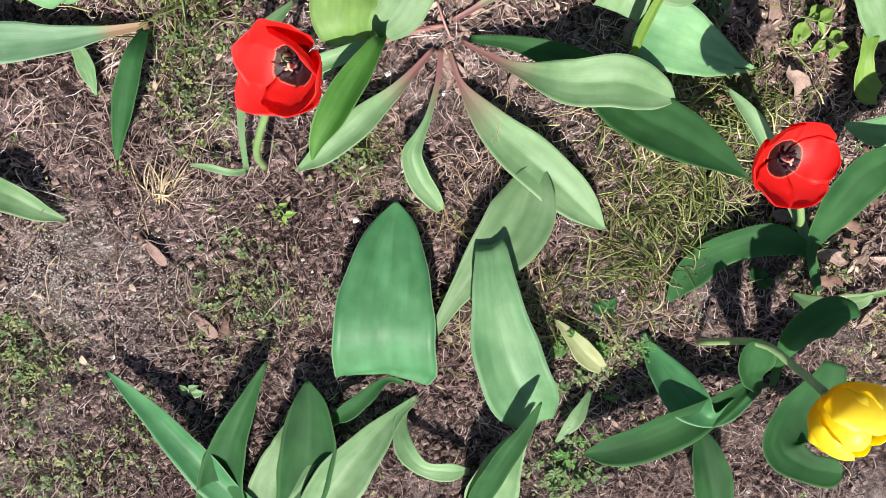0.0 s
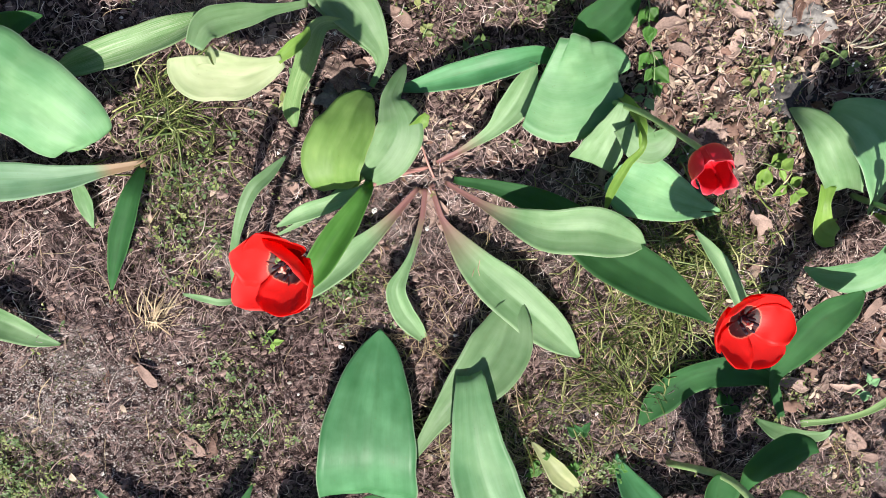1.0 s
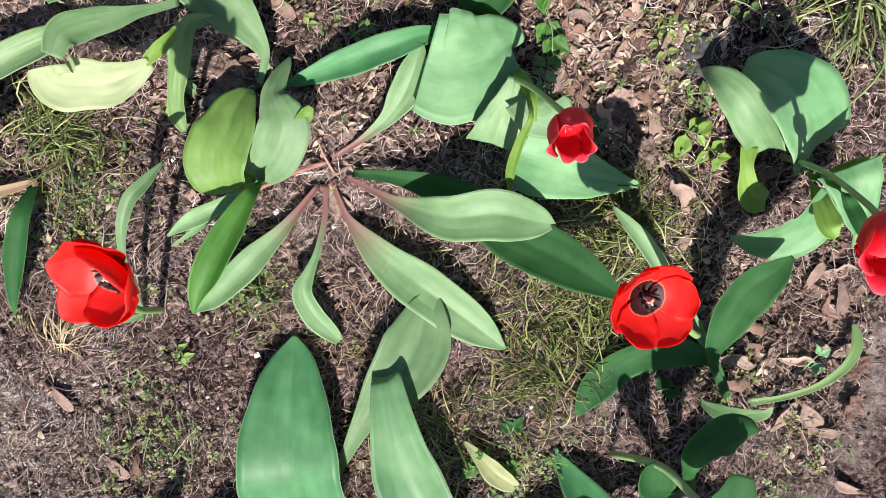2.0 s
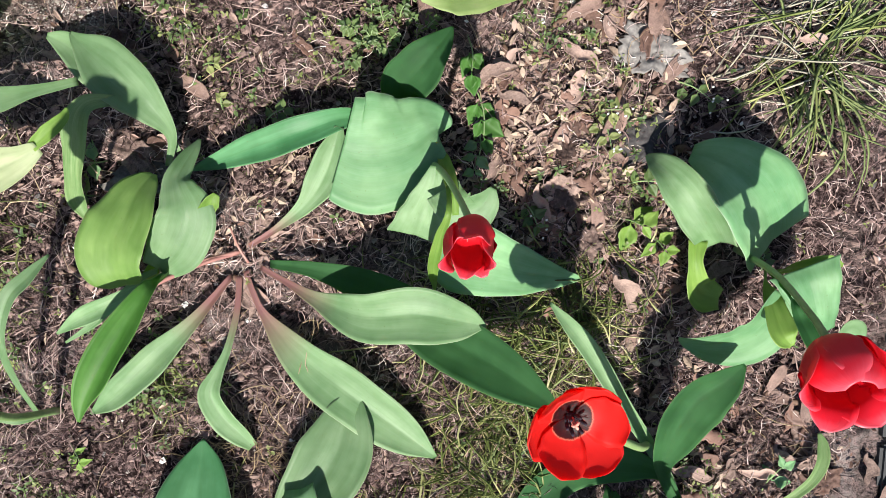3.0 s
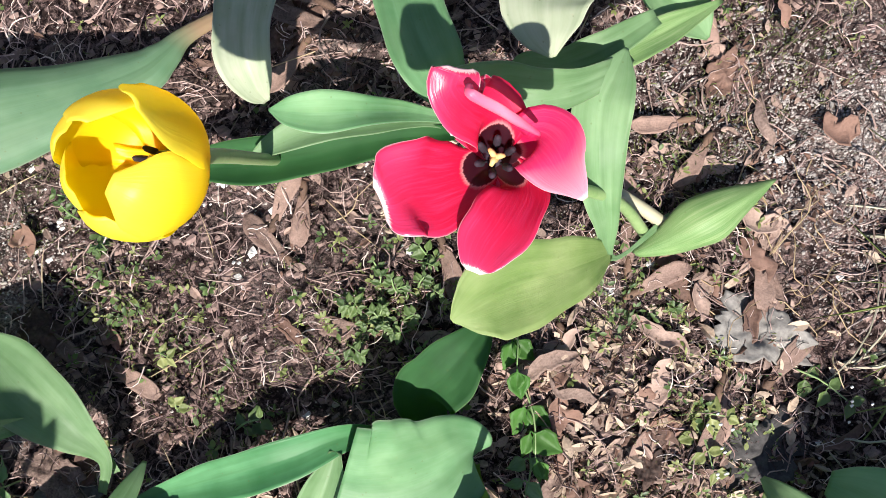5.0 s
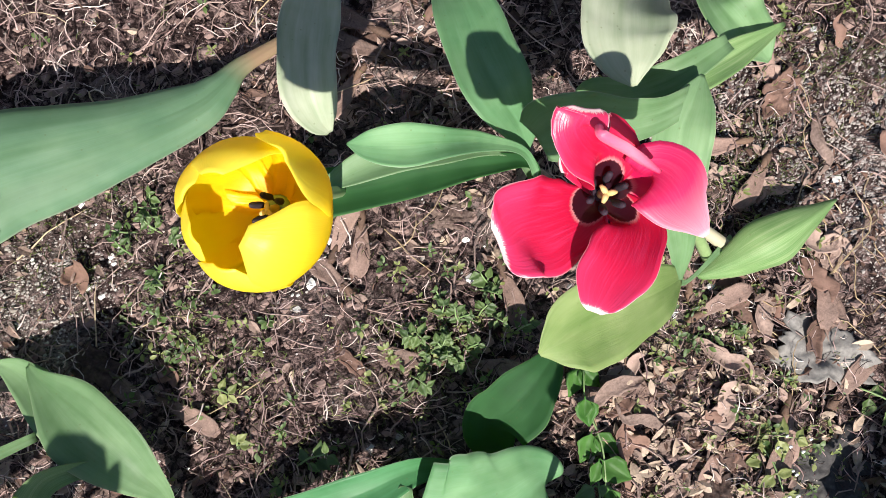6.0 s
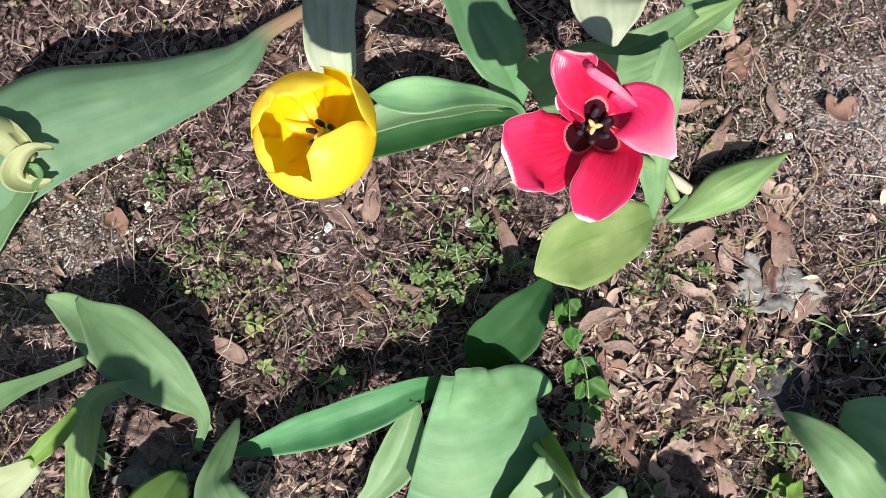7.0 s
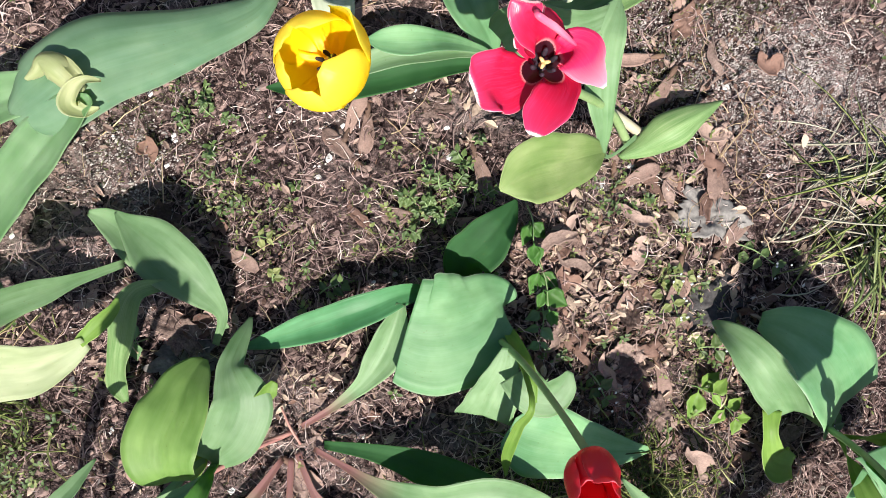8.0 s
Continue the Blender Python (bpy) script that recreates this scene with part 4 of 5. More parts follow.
CLOAK = [(1.5, 0, 5), (12, 4, 13), (17, 14, 17), (16, 26, 17), (12, 36, 14), (9, 42, 5)]
half = [(20, grown(HALF, 1.0, 0.95, 1), 0.4), (78, grown(CLOAK, 0.9, 1, 1), 0.45), (138, CLOAK, 0.45), (200, grown(HALF, 0.9, 1, 1), 0.4), (262, grown(HALF, 1.0, 0.9, 1), 0.4), (322, grown(HALF, 1.05, 0.9, 1), 0.4)]
stalk(tulip_i, [(425, 45, 0, 3.0), (420, 35, 90, 2.4), (410, 18, 170, 2.2), (405, 8, 206, 2.6)])
flower(tulip_i, (407, 0, 206), (0.02, -0.30, 1), 0, half, CRIMSON, "half-open crimson bloom with flared petal tips", stamens=False)

GLOBE = [(1.5, 0, 5), (14, 3, 12), (22.5, 13, 17), (24.5, 26, 17.5), (21.5, 38, 13), (16, 46, 4)]
SHUT = [(1.5, 0, 5), (14, 3, 13), (23.5, 13, 18), (24.5, 27, 19), (18, 38, 16), (9, 43, 4)]
BACK = [(1.5, 0, 5), (15, 3, 13), (25, 13, 17), (29, 27, 16), (32, 42, 11), (36, 54, 3)]
globe = [(20, grown(SHUT, 0.95, 0.98, 0.9), 0.34), (90, grown(BACK, 0.95, 1, 1), 0.45), (142, grown(GLOBE, 0.95, 0.98, 0.9), 0.34), (194, grown(GLOBE, 0.96, 0.86, 0.9), 0.34), (250, grown(GLOBE, 0.94, 0.76, 0.9), 0.34), (308, grown(GLOBE, 0.98, 0.80, 0.94), 0.34)]
stalk(tulip_k, [(20, 225, 0, 3.6), (24, 215, 80, 3.2), (27, 207, 150, 3.2), (26, 199, 190, 3.4)])
flower(tulip_k, (25, 198, 193), (-0.20, -0.24, 1), 0, [(a, grown(p, 0.94, 0.95, 0.94), c) for a, p, c in globe], YELLOW, "bright yellow goblet-shaped bloom", size=0.62)
stalk(tulip_d, [(345, -262, 3, 3.4), (358, -231, 86, 3.4), (376, -236, 120, 3.4), (390, -243, 146, 3.6)])
flower(tulip_d, (392, -245, 148), (0.62, -0.42, 0.75), 0, [(60 * k, grown(GLOBE, 1.12 if k % 2 else 1.02, 1.0, 1.55), 0.36) for k in range(6)], YELLOW, "bright yellow goblet-shaped bloom seen from behind")

stalk(tulip_j, [(238, 226, 3, 3.6), (205, 235, 60, 3.2), (160, 228, 130, 3.0), (136.5, 227, 165, 3.2)])
bloom = flower(tulip_j, (135.5, 227, 167), (-0.02, -0.08, 1), 18, [], PINK, "wide open pink bloom with white edges", pistil=PISTIL, size=0.8)
petal(bloom, PINK, 0.28, [(135.5, 227.4, 168, 3.2), (127.0, 217.5, 175, 12.4, -5), (117.5, 211.0, 182, 17.0, -7), (108.4, 206.5, 188, 17.5, -7), (103.1, 202.0, 192, 14.4, -6), (99.8, 200.0, 191, 6.3, -9)])
petal(bloom, PINK, 0.28, [(135.5, 227.4, 168, 3.2), (145.1, 220.6, 175, 7.3, 14), (146.4, 214.1, 182, 11.2, 18), (143.2, 203.8, 188, 12.6, 16), (139.2, 194.6, 190, 11.6, 14), (136.8, 187.3, 191, 7.4, 12), (136.3, 183.6, 190, 2.5, 11)])
petal(bloom, PINK_PALE, 0.4, [(135.5, 227.4, 168, 3.2), (136.2, 215.5, 168, 3.8), (133.4, 207.8, 171, 4.8), (130.9, 202.8, 172, 2.8)])
petal(bloom, PINK_EDGE, 0.22, [(135.5, 227.4, 168, 3.2), (146.1, 232.7, 178, 7.5, 15), (148.7, 234.1, 187, 12.4, 14), (153.4, 230.0, 192, 13.2, 15), (158.5, 224.3, 193, 9.9, 18), (164.0, 219.9, 194, 5.1, 23), (168.2, 216.3, 194, 1.2, 26)])
petal(bloom, PINK, 0.25, [(135.5, 227.4, 168, 3.2), (121.3, 233.7, 177, 4.5, -13), (116.9, 232.4, 180, 2.7, -11)])
petal(bloom, PINK, 0.25, [(135.5, 227.4, 168, 3.2), (131.9, 237.6, 183, 12.7, -5), (123.7, 238.4, 196, 12.0, -10), (117.4, 240.8, 206, 9.9, -12), (117.3, 244.0, 211, 8.7, -13), (117.6, 246.9, 210, 4.1, -14)])
petal(bloom, PETAL_FOLD, -0.4, [(121.5, 241.0, 216, 1.3), (122.8, 237.6, 218, 1.8, 33), (132.2, 236.0, 212, 2.1, 47), (141.1, 234.6, 204, 1.6, 40), (148.1, 234.0, 196, 0.8, 55)], "petal_fold")
stalk(tulip_j, [(252, 232, 4, 4.0), (235, 238, 12, 4.0), (212, 245, 22, 3.4)], SHEATH, "sheath", "blanched stem foot with a papery sheath")

# leaf stalks of the rosette
for rows in ([(26, -48, 3, 1.8), (6, -58, 14, 1.9), (-12, -66, 26, 2.2)], [(24, -50, 3, 1.7), (2, -62, 18, 1.8), (-30, -86, 36, 2.0)], [(34, -56, 3, 1.1), (24, -44, 7, 1.1), (14, -30, 6, 0.8)]):
    stalk(tulip_a, rows, STALK, "leaf_stalk", "pinkish leaf stalk")

# litter, weeds and grass
rng = np.random.RandomState(7)
LOW, HIGH = (-0.50, -0.74), (0.56, 0.56)


def spots(n, centres=None, spread=0.05):
    """n places over the bed, or round the given centres."""
    if centres is None:
        return np.column_stack([rng.uniform(LOW[0], HIGH[0], n), rng.uniform(LOW[1], HIGH[1], n)])
    c = np.asarray(centres)[rng.randint(0, len(centres), n)]
    return c + rng.normal(0, spread, (n, 2))


def off_sand(xy, gap=0.04):
    """Leaves out the places that lie on dry sand."""
    return xy[np.min([np.hypot(xy[:, 0] - x, xy[:, 1] - y) for x, y in SANDY], axis=0) > gap]


def heights(xy):
    return np.array([ground_height(x, y) for x, y in xy])


def stuff(name, verts, faces, material, label, category, smooth=False):
    return tagged(mesh_object(name, verts, faces, material, None, None, smooth), label, category, kind="stuff")


def strands(xy, long, radius, lift, bend=0.5, points=5, heading=None):
    """Thin bent fibres lying on the ground: verts and faces."""
    n = len(xy)
    a = rng.uniform(0, 6.283, n) if heading is None else rng.normal(heading, 0.5, n)
    size, r, k = rng.uniform(*long, n), rng.uniform(*radius, n), rng.normal(0, bend, n)
    mid = heights(xy) + rng.uniform(0, lift[0], n)
    rise, tilt = rng.uniform(0, lift[1], n), rng.normal(0, 0.06, n) * size
    px, py = xy[:, 0].copy(), xy[:, 1].copy()
    v = np.empty((n, points, 3, 3))
    for i in range(points):
        t = i / (points - 1)
        z = mid + rise * math.sin(3.14 * t) + tilt * (t - 0.5)
        rr = r * (1 - 0.5 * t)
        ca, sa = np.cos(a), np.sin(a)
        v[:, i, 0] = np.column_stack([px - sa * rr, py + ca * rr, z])
        v[:, i, 1] = np.column_stack([px + sa * rr, py - ca * rr, z])
        v[:, i, 2] = np.column_stack([px, py, z + 1.5 * rr])
        px, py = px + ca * size / (points - 1), py + sa * size / (points - 1)
        a = a + k * 1.6 / (points - 1) + rng.normal(0, bend * 0.35, n)
    one = []
    for i in range(points - 1):
        o = 3 * i
        one += [(o, o + 3, o + 5, o + 2), (o + 2, o + 5, o + 4, o + 1)]
    f = np.array(one)[None] + (np.arange(n) * 3 * points)[:, None, None]
    return v.reshape(-1, 3), f.reshape(-1, 4).tolist()


def crumbs(xy, size):
    verts, faces = [], []
    for x, y in xy:
        r = size[0] + (size[1] - size[0]) * rng.rand() ** 3
        z = ground_height(x, y) + 0.2 * r
        b = len(verts)
        for d in ((1, 0, 0), (0, 1, 0), (-1, 0, 0), (0, -1, 0), (0.2, 0.1, 1), (0, 0, -1), (0.7, 0.7, 0.5), (-0.7, -0.6, 0.5)):
            q = r * rng.uniform(0.7, 1.25)
            verts.append((x + d[0] * q, y + d[1] * q, z + d[2] * q * 0.7))
        faces += [(b, b + 6, b + 4), (b + 6, b + 1, b + 4), (b + 1, b + 2, b + 4), (b + 2, b + 7, b + 4), (b + 7, b + 3, b + 4), (b + 3, b, b + 4), (b, b + 1, b + 6), (b + 2, b + 3, b + 7),
                  (b + 1, b, b + 5), (b + 2, b + 1, b + 5), (b + 3, b + 2, b + 5), (b, b + 3, b + 5)]
    return verts, faces


def leaflet(verts, faces, x, y, z, a, long, wide, rise, fold=0.25):
    """A small oval leaf with a crease, from its foot at x, y, z."""
    b = len(verts)
    ca, sa = math.cos(a), math.sin(a)
    for t, w in ((0.0, 0.06), (0.25, 0.75), (0.55, 1.0), (0.82, 0.62), (1.0, 0.05)):
        zz = z + rise * long * math.sin(1.9 * t)
        for s in (-1, 0, 1):
            verts.append((x + ca * t * long - sa * s * w * wide, y + sa * t * long + ca * s * w * wide, zz + abs(s) * w * wide * fold))
    for i in range(4):
        for j in range(2):
            o = b + 3 * i + j
            faces.append((o, o + 1, o + 4, o + 3))


def sprouts(xy, leaves, long, high=0.006):
    verts, faces = [], []
    for x, y in xy:
        z = ground_height(x, y) + rng.uniform(0.001, high)
        a0 = rng.rand() * 6.28
        n = rng.randint(*leaves)
        for k in range(n):
            s = rng.uniform(*long)
            r = rng.uniform(0, 0.35) * s
            a = a0 + k * 2.4 + rng.normal(0, 0.3)
            leaflet(verts, faces, x + r * math.cos(a), y + r * math.sin(a), z + rng.uniform(0, high), a, s, s * rng.uniform(0.14, 0.34), rng.uniform(-0.1, 0.6))
    return verts, faces


def scraps(xy, long):
    """Broken dry leaf pieces: small curled flakes."""
    verts, faces = [], []
    for x, y in xy:
        s = rng.uniform(*long)
        leaflet(verts, faces, x, y, ground_height(x, y) + rng.uniform(0.0005, 0.004), rng.rand() * 6.28, s, s * rng.uniform(0.08, 0.3), rng.uniform(-0.05, 0.45), rng.uniform(-1.2, 1.6))
    return verts, faces


LITTER = [(0.232, 0.106), (0.269, 0.070), (0.255, 0.085), (0.294, 0.030), (0.349, 0.002), (0.335, 0.116), (0.269, 0.328), (0.278, 0.234), (0.037, 0.304), (0.009, 0.286), (0.227, 0.133), (0.478, -0.087), (0.538, -0.159), (0.489, -0.135), (-0.080, 0.005), (0.013, -0.044), (0.294, 0.254), (0.225, 0.092)]
GREEN = [(-0.272, -0.430), (-0.282, -0.463), (-0.223, -0.575), (-0.243, -0.587), (-0.193, -0.554), (-0.157, -0.506), (-0.281, -0.499), (-0.136, -0.374), (-0.104, -0.342), (-0.066, -0.342), (-0.094, -0.293), (-0.025, -0.182), (-0.170, -0.195), (-0.165, -0.147), (-0.182, -0.116), (-0.197, -0.166), (0.225, -0.294), (0.256, -0.297), (0.257, -0.408), (0.244, -0.443), (0.287, -0.288), (0.508, -0.274), (0.270, -0.171), (0.423, -0.139), (0.430, -0.171), (0.521, -0.234), (-0.251, -0.338), (-0.066, -0.346), (-0.019, -0.183), (-0.255, -0.440), (0.255, 0.053), (0.320, 0.062), (0.294, 0.130), (-0.274, -0.458), (-0.137, 0.169), (-0.069, 0.119), (-0.033, 0.099), (0.029, 0.068), (0.086, 0.143), (0.101, 0.139), (0.239, 0.187), (0.243, 0.299), (0.264, 0.262), (0.303, 0.357), (0.277, 0.366)]

PALE = [(0.211, 0.102), (0.243, 0.088), (0.277, 0.075), (0.222, 0.045), (0.323, 0.054), (0.270, 0.038), (-0.013, -0.019), (0.048, 0.026), (0.107, 0.252), (0.110, 0.268), (0.343, 0.151), (0.314, 0.125), (0.231, 0.113), (0.266, 0.155), (0.398, -0.051), (0.443, -0.151), (0.217, 0.143)]
SANDY = [(0.400, 0.300), (0.385, 0.335), (0.365, 0.290), (0.420, 0.270), (-0.283, -0.370), (-0.262, -0.369), (-0.175, -0.339), (0.325, 0.307), (0.341, 0.287), (0.237, 0.325), (-0.136, 0.142), (-0.154, 0.124), (-0.248, -0.395), (-0.184, -0.400), (0.333, 0.320), (0.209, 0.315), (0.298, 0.346), (0.355, 0.254), (0.278, 0.298), (-0.232, -0.325)]
GRASSY = [(0.275, -0.134), (0.300, -0.087), (0.264, -0.172), (0.264, -0.208), (0.163, -0.278), (-0.211, -0.076), (0.307, -0.033), (0.210, -0.061)]

every = spots(46000)
near = np.min([np.hypot(every[:, 0] - x, every[:, 1] - y) for x, y in SANDY], axis=0)
v, f = strands(every[(near > 0.045) | (rng.rand(len(every)) < 0.25)], (0.004, 0.021), (0.00016, 0.00050), (0.0075, 0.004), 0.9, 5)
stuff("root_fibres", v, f, FIBRE, "tangle of fine pinkish-grey root fibres covering the soil", "root fibres")
v, f = strands(spots(5000), (0.012, 0.040), (0.0003, 0.0008), (0.005, 0.004), 0.7)
stuff("twig_litter", v, f, TWIG, "brown rootlets and thin twigs scattered on the soil", "twigs")
bunch = np.vstack([spots(120), spots(50, [(-0.20, -0.20), (-0.26, -0.27), (-0.16, -0.28), (-0.10, -0.22)], 0.05)])
v, f, at = [], [], 0
for x, y in bunch:
    n = rng.randint(4, 13)
    vv, ff = strands(np.column_stack([x + rng.normal(0, 0.006, n), y + rng.normal(0, 0.006, n)]), (0.016, 0.046), (0.0003, 0.0007), (0.004, 0.006), 0.5, 6, rng.rand() * 6.283)
    v.append(vv)
    f += [tuple(at + k for k in q) for q in ff]
    at += len(vv)
stuff("dry_roots", np.vstack(v), f, ROOT, "bundles of pale mauve-grey dry roots on the soil", "roots")
v, f = strands(np.vstack([spots(380), spots(200, GRASSY, 0.03)]), (0.012, 0.055), (0.0003, 0.0006), (0.005, 0.008), 0.45)
stuff("straw_litter", v, f, STRAW, "pale straw fibres lying on the soil", "straw")
v, f = strands(spots(620, GRASSY, 0.030), (0.020, 0.060), (0.0004, 0.0011), (0.010, 0.014), 0.55)
stuff("grass_mat", v, f, GRASS, "low mat of curly yellow-green grass", "grass")
v, f = strands(spots(150, [(0.065, -0.181), (0.163, -0.278), (0.057, -0.230), (0.491, -0.179), (0.261, -0.197), (0.321, 0.219)], 0.03), (0.03, 0.08), (0.0003, 0.0006), (0.006, 0.010), 1.3, 9)
stuff("root_loops", v, f, STRAW, "long pale root threads looping over the soil", "roots")
v, f = strands(np.vstack([spots(11000, GREEN, 0.026), spots(3500, GRASSY, 0.035), spots(5000)]), (0.0016, 0.0060), (0.00016, 0.0004), (0.006, 0.004), 0.6, 4)
stuff("moss", v, f, MOSS, "thin olive-green moss on the soil", "moss")
v, f = crumbs(off_sand(spots(36000), 0.03), (0.0006, 0.0042))
stuff("soil_crumbs", v, f, CLOD, "crumbs of dark dry soil", "soil crumbs")
v, f = crumbs(np.vstack([spots(30000, SANDY, 0.032), spots(26000)]), (0.0003, 0.0012))
stuff("sand_grains", v, f, SAND, "pale grey sand grains on dry patches of soil", "sand")
v, f = crumbs(spots(1500), (0.0006, 0.0028))
stuff("pebbles", v, f, PEBBLE, "small pale pebbles and grit", "pebbles")
v, f = crumbs(np.vstack([spots(420), spots(60, [(0.071, 0.206), (-0.129, 0.151), (-0.001, 0.180), (-0.017, 0.200)], 0.02)]), (0.0008, 0.0034))
stuff("white_chips", v, f, CHALK, "white chips of stone and shell on the soil", "chips")
v, f = scraps(np.vstack([spots(1800), spots(1900, LITTER, 0.045)]), (0.0015, 0.007))
stuff("leaf_litter", v, f, DRY, "broken flakes of dry brown leaves", "leaf litter")
v, f = scraps(np.vstack([spots(1500), spots(1100, LITTER, 0.040)]), (0.002, 0.010))
stuff("pale_litter", v, f, DRY_PALE, "pale pinkish flakes of dry leaves", "leaf litter")
v, f = scraps(np.vstack([spots(760, PALE, 0.024), spots(260)]), (0.003, 0.013))
stuff("buff_litter", v, f, BUFF, "curled buff flakes of dry leaves heaped on the soil", "leaf litter")
v, f = scraps(spots(260), (0.003, 0.009))
stuff("grey_litter", v, f, ASH, "weathered grey flakes of old leaves", "leaf litter")
v, f = sprouts(off_sand(np.vstack([spots(620, GREEN, 0.020), spots(260)])), (3, 9), (0.0018, 0.0056))
stuff("weed_seedlings", v, f, WEED, "tiny green weed seedlings between the tulips", "weeds", True)
v, f = sprouts(off_sand(np.vstack([spots(700, GREEN, 0.024), spots(420)])), (3, 9), (0.0014, 0.0048))
stuff("pale_seedlings", v, f, WEED_PALE, "tiny yellow-green weed seedlings between the tulips", "weeds", True)


def tuft(x, y, n, long, lean, material, label, spread=0.012, heading=None, wide=1.0):
    """A grass tuft with arching blades."""
    e = tagged(new("grass_tuft"), label, "grass", "grass tufts in the bed")
    for _ in range(n):
        bx, by = x + rng.normal(0, spread), y + rng.normal(0, spread)
        a = rng.rand() * 6.283 if heading is None else rng.normal(heading, 0.6)
        s, w = rng.uniform(*long), rng.uniform(0.0003, 0.0009) * wide
        k, up = rng.normal(0, 0.6), rng.uniform(*lean)
        z0 = ground_height(bx, by)
        verts, faces, px, py = [], [], bx, by
        for i in range(7):
            t = i / 6
            zz = z0 + s * up * math.sin(2.7 * t) * 0.7 + 0.001
            ww = w * (1 - t) ** 0.6 + 0.0001
            ca, sa = math.cos(a), math.sin(a)
            verts += [(px - sa * ww, py + ca * ww, zz), (px, py, zz - 0.6 * ww), (px + sa * ww, py - ca * ww, zz)]
            px, py, a = px + ca * s / 6, py + sa * s / 6, a + k * 0.2
            if i:
                o = 3 * (i - 1)
                faces += [(o, o + 1, o + 4, o + 3), (o + 1, o + 2, o + 5, o + 4), (o, o + 3, o + 5, o + 2)]
        mesh_object("blade", verts, faces, material, e)
    return e


tuft(0.451, 0.222, 46, (0.05, 0.13), (0.1, 0.4), GRASS, "tuft of long green and yellow grass near the kerb", 0.024, None, 1.5)
tuft(0.458, 0.191, 34, (0.04, 0.09), (0.2, 0.6), GRASS_GREEN, "tuft of broad bright green grass near the kerb", 0.014, -1.2, 2.1)
tuft(0.457, 0.233, 26, (0.05, 0.11), (0.2, 0.6), GRASS_GREEN, "tuft of broad bright green grass near the kerb", 0.02, 0.9, 1.8)
tuft(-0.211, -0.076, 26, (0.02, 0.05), (0.2, 0.7), GRASS_GREEN, "low tuft of bright green grass", 0.012, None, 1.6)
tuft(0.282, -0.103, 40, (0.03, 0.06), (0.1, 0.5), GRASS_GREEN, "low tuft of green grass under tulip leaves", 0.03, None, 1.4)
tuft(0.408, 0.205, 46, (0.05, 0.12), (0.05, 0.25), STRAW_GREY, "tuft of dry straw-coloured grass", 0.030, 0.4, 1.4)
tuft(-0.213, -0.071, 60, (0.025, 0.055), (0.1, 0.5), GRASS, "low tuft of yellow-green grass", 0.012)
tuft(0.270, -0.118, 40, (0.025, 0.06), (0.1, 0.4), GRASS, "low tuft of grass under tulip leaves", 0.024)
tuft(0.289, -0.072, 40, (0.025, 0.05), (0.1, 0.4), GRASS, "low tuft of grass under tulip leaves", 0.02)
tuft(0.166, -0.270, 30, (0.03, 0.06), (0.05, 0.3), STRAW, "tuft of dry straw-coloured grass", 0.02)
tuft(-0.186, -0.269, 36, (0.022, 0.042), (0.1, 0.5), STRAW, "tuft of dry straw-coloured grass", 0.005, 1.2, 1.3)
tuft(-0.012, -0.178, 30, (0.012, 0.03), (0.1, 0.5), GRASS, "low tuft of yellow-green grass", 0.014)
tuft(0.307, -0.033, 40, (0.03, 0.06), (0.1, 0.4), GRASS, "low tuft of grass under tulip leaves", 0.018)


def dry_mesh(seed, long, wide, cup, arch):
    r = np.random.RandomState(seed)
    pts = [(0, 0, 0.001, wide * 0.1), (long * 0.25, r.normal(0, 0.05) * long, arch * 0.7, wide * 0.8), (long * 0.55, r.normal(0, 0.08) * long, arch, wide),
           (long * 0.8, r.normal(0, 0.1) * long, arch * 0.5, wide * 0.65), (long, r.normal(0, 0.12) * long, 0.001 + arch * r.rand(), wide * 0.08)]
    return strip(pts, cup, 0.0008, 8, 3, 0.55, seed, roll=r.choice([0.4, 0.8, 1.4, 2.2]), ragged=0.2)


DRY_SHAPES = []
for k in range(10):
    r = np.random.RandomState(50 + k)
    v, f, uv = dry_mesh(80 + k, r.uniform(0.020, 0.042), r.uniform(0.0035, 0.009), r.uniform(-0.5, 0.8), r.uniform(0.001, 0.006))
    me = bpy.data.meshes.new("dry_leaf")
    me.from_pydata(v, [], f)
    me.polygons.foreach_set("use_smooth", [True] * len(me.polygons))
    me.materials.append((DRY, DRY_PALE, DRY, DRY_PALE, DRY)[k % 5])
    me.update()
    DRY_SHAPES.append(me)
for x, y in np.vstack([spots(190, LITTER, 0.040), spots(45)]):
    ob = new("dry_leaf", DRY_SHAPES[rng.randint(10)])
    ob.matrix_world = pose(x, y, ground_height(x, y) + 0.001, rng.normal(0, 8), rng.normal(0, 8), rng.uniform(0, 360)) @ Matrix.Scale(rng.uniform(0.6, 1.15), 4)
    tagged(ob, "curled dry leaf lying on the soil", "dry leaf", "dry leaves on the soil")


# maple seeds
def samara(x, y, turn, scale=1.0):
    e = new("samara")
    e.matrix_world = pose(x, y, ground_height(x, y) + 0.002, 4, -3, turn) @ Matrix.Scale(scale, 4)
    for name, me in (("wing", WING), ("nut", NUT)):
        p = new(name, me)
        p.parent = e
    return tagged(e, "brown winged maple seed lying on the soil", "maple seed", "maple seeds on the soil")


def data_of(ob):
    me = ob.data
    bpy.data.objects.remove(ob)
    return me


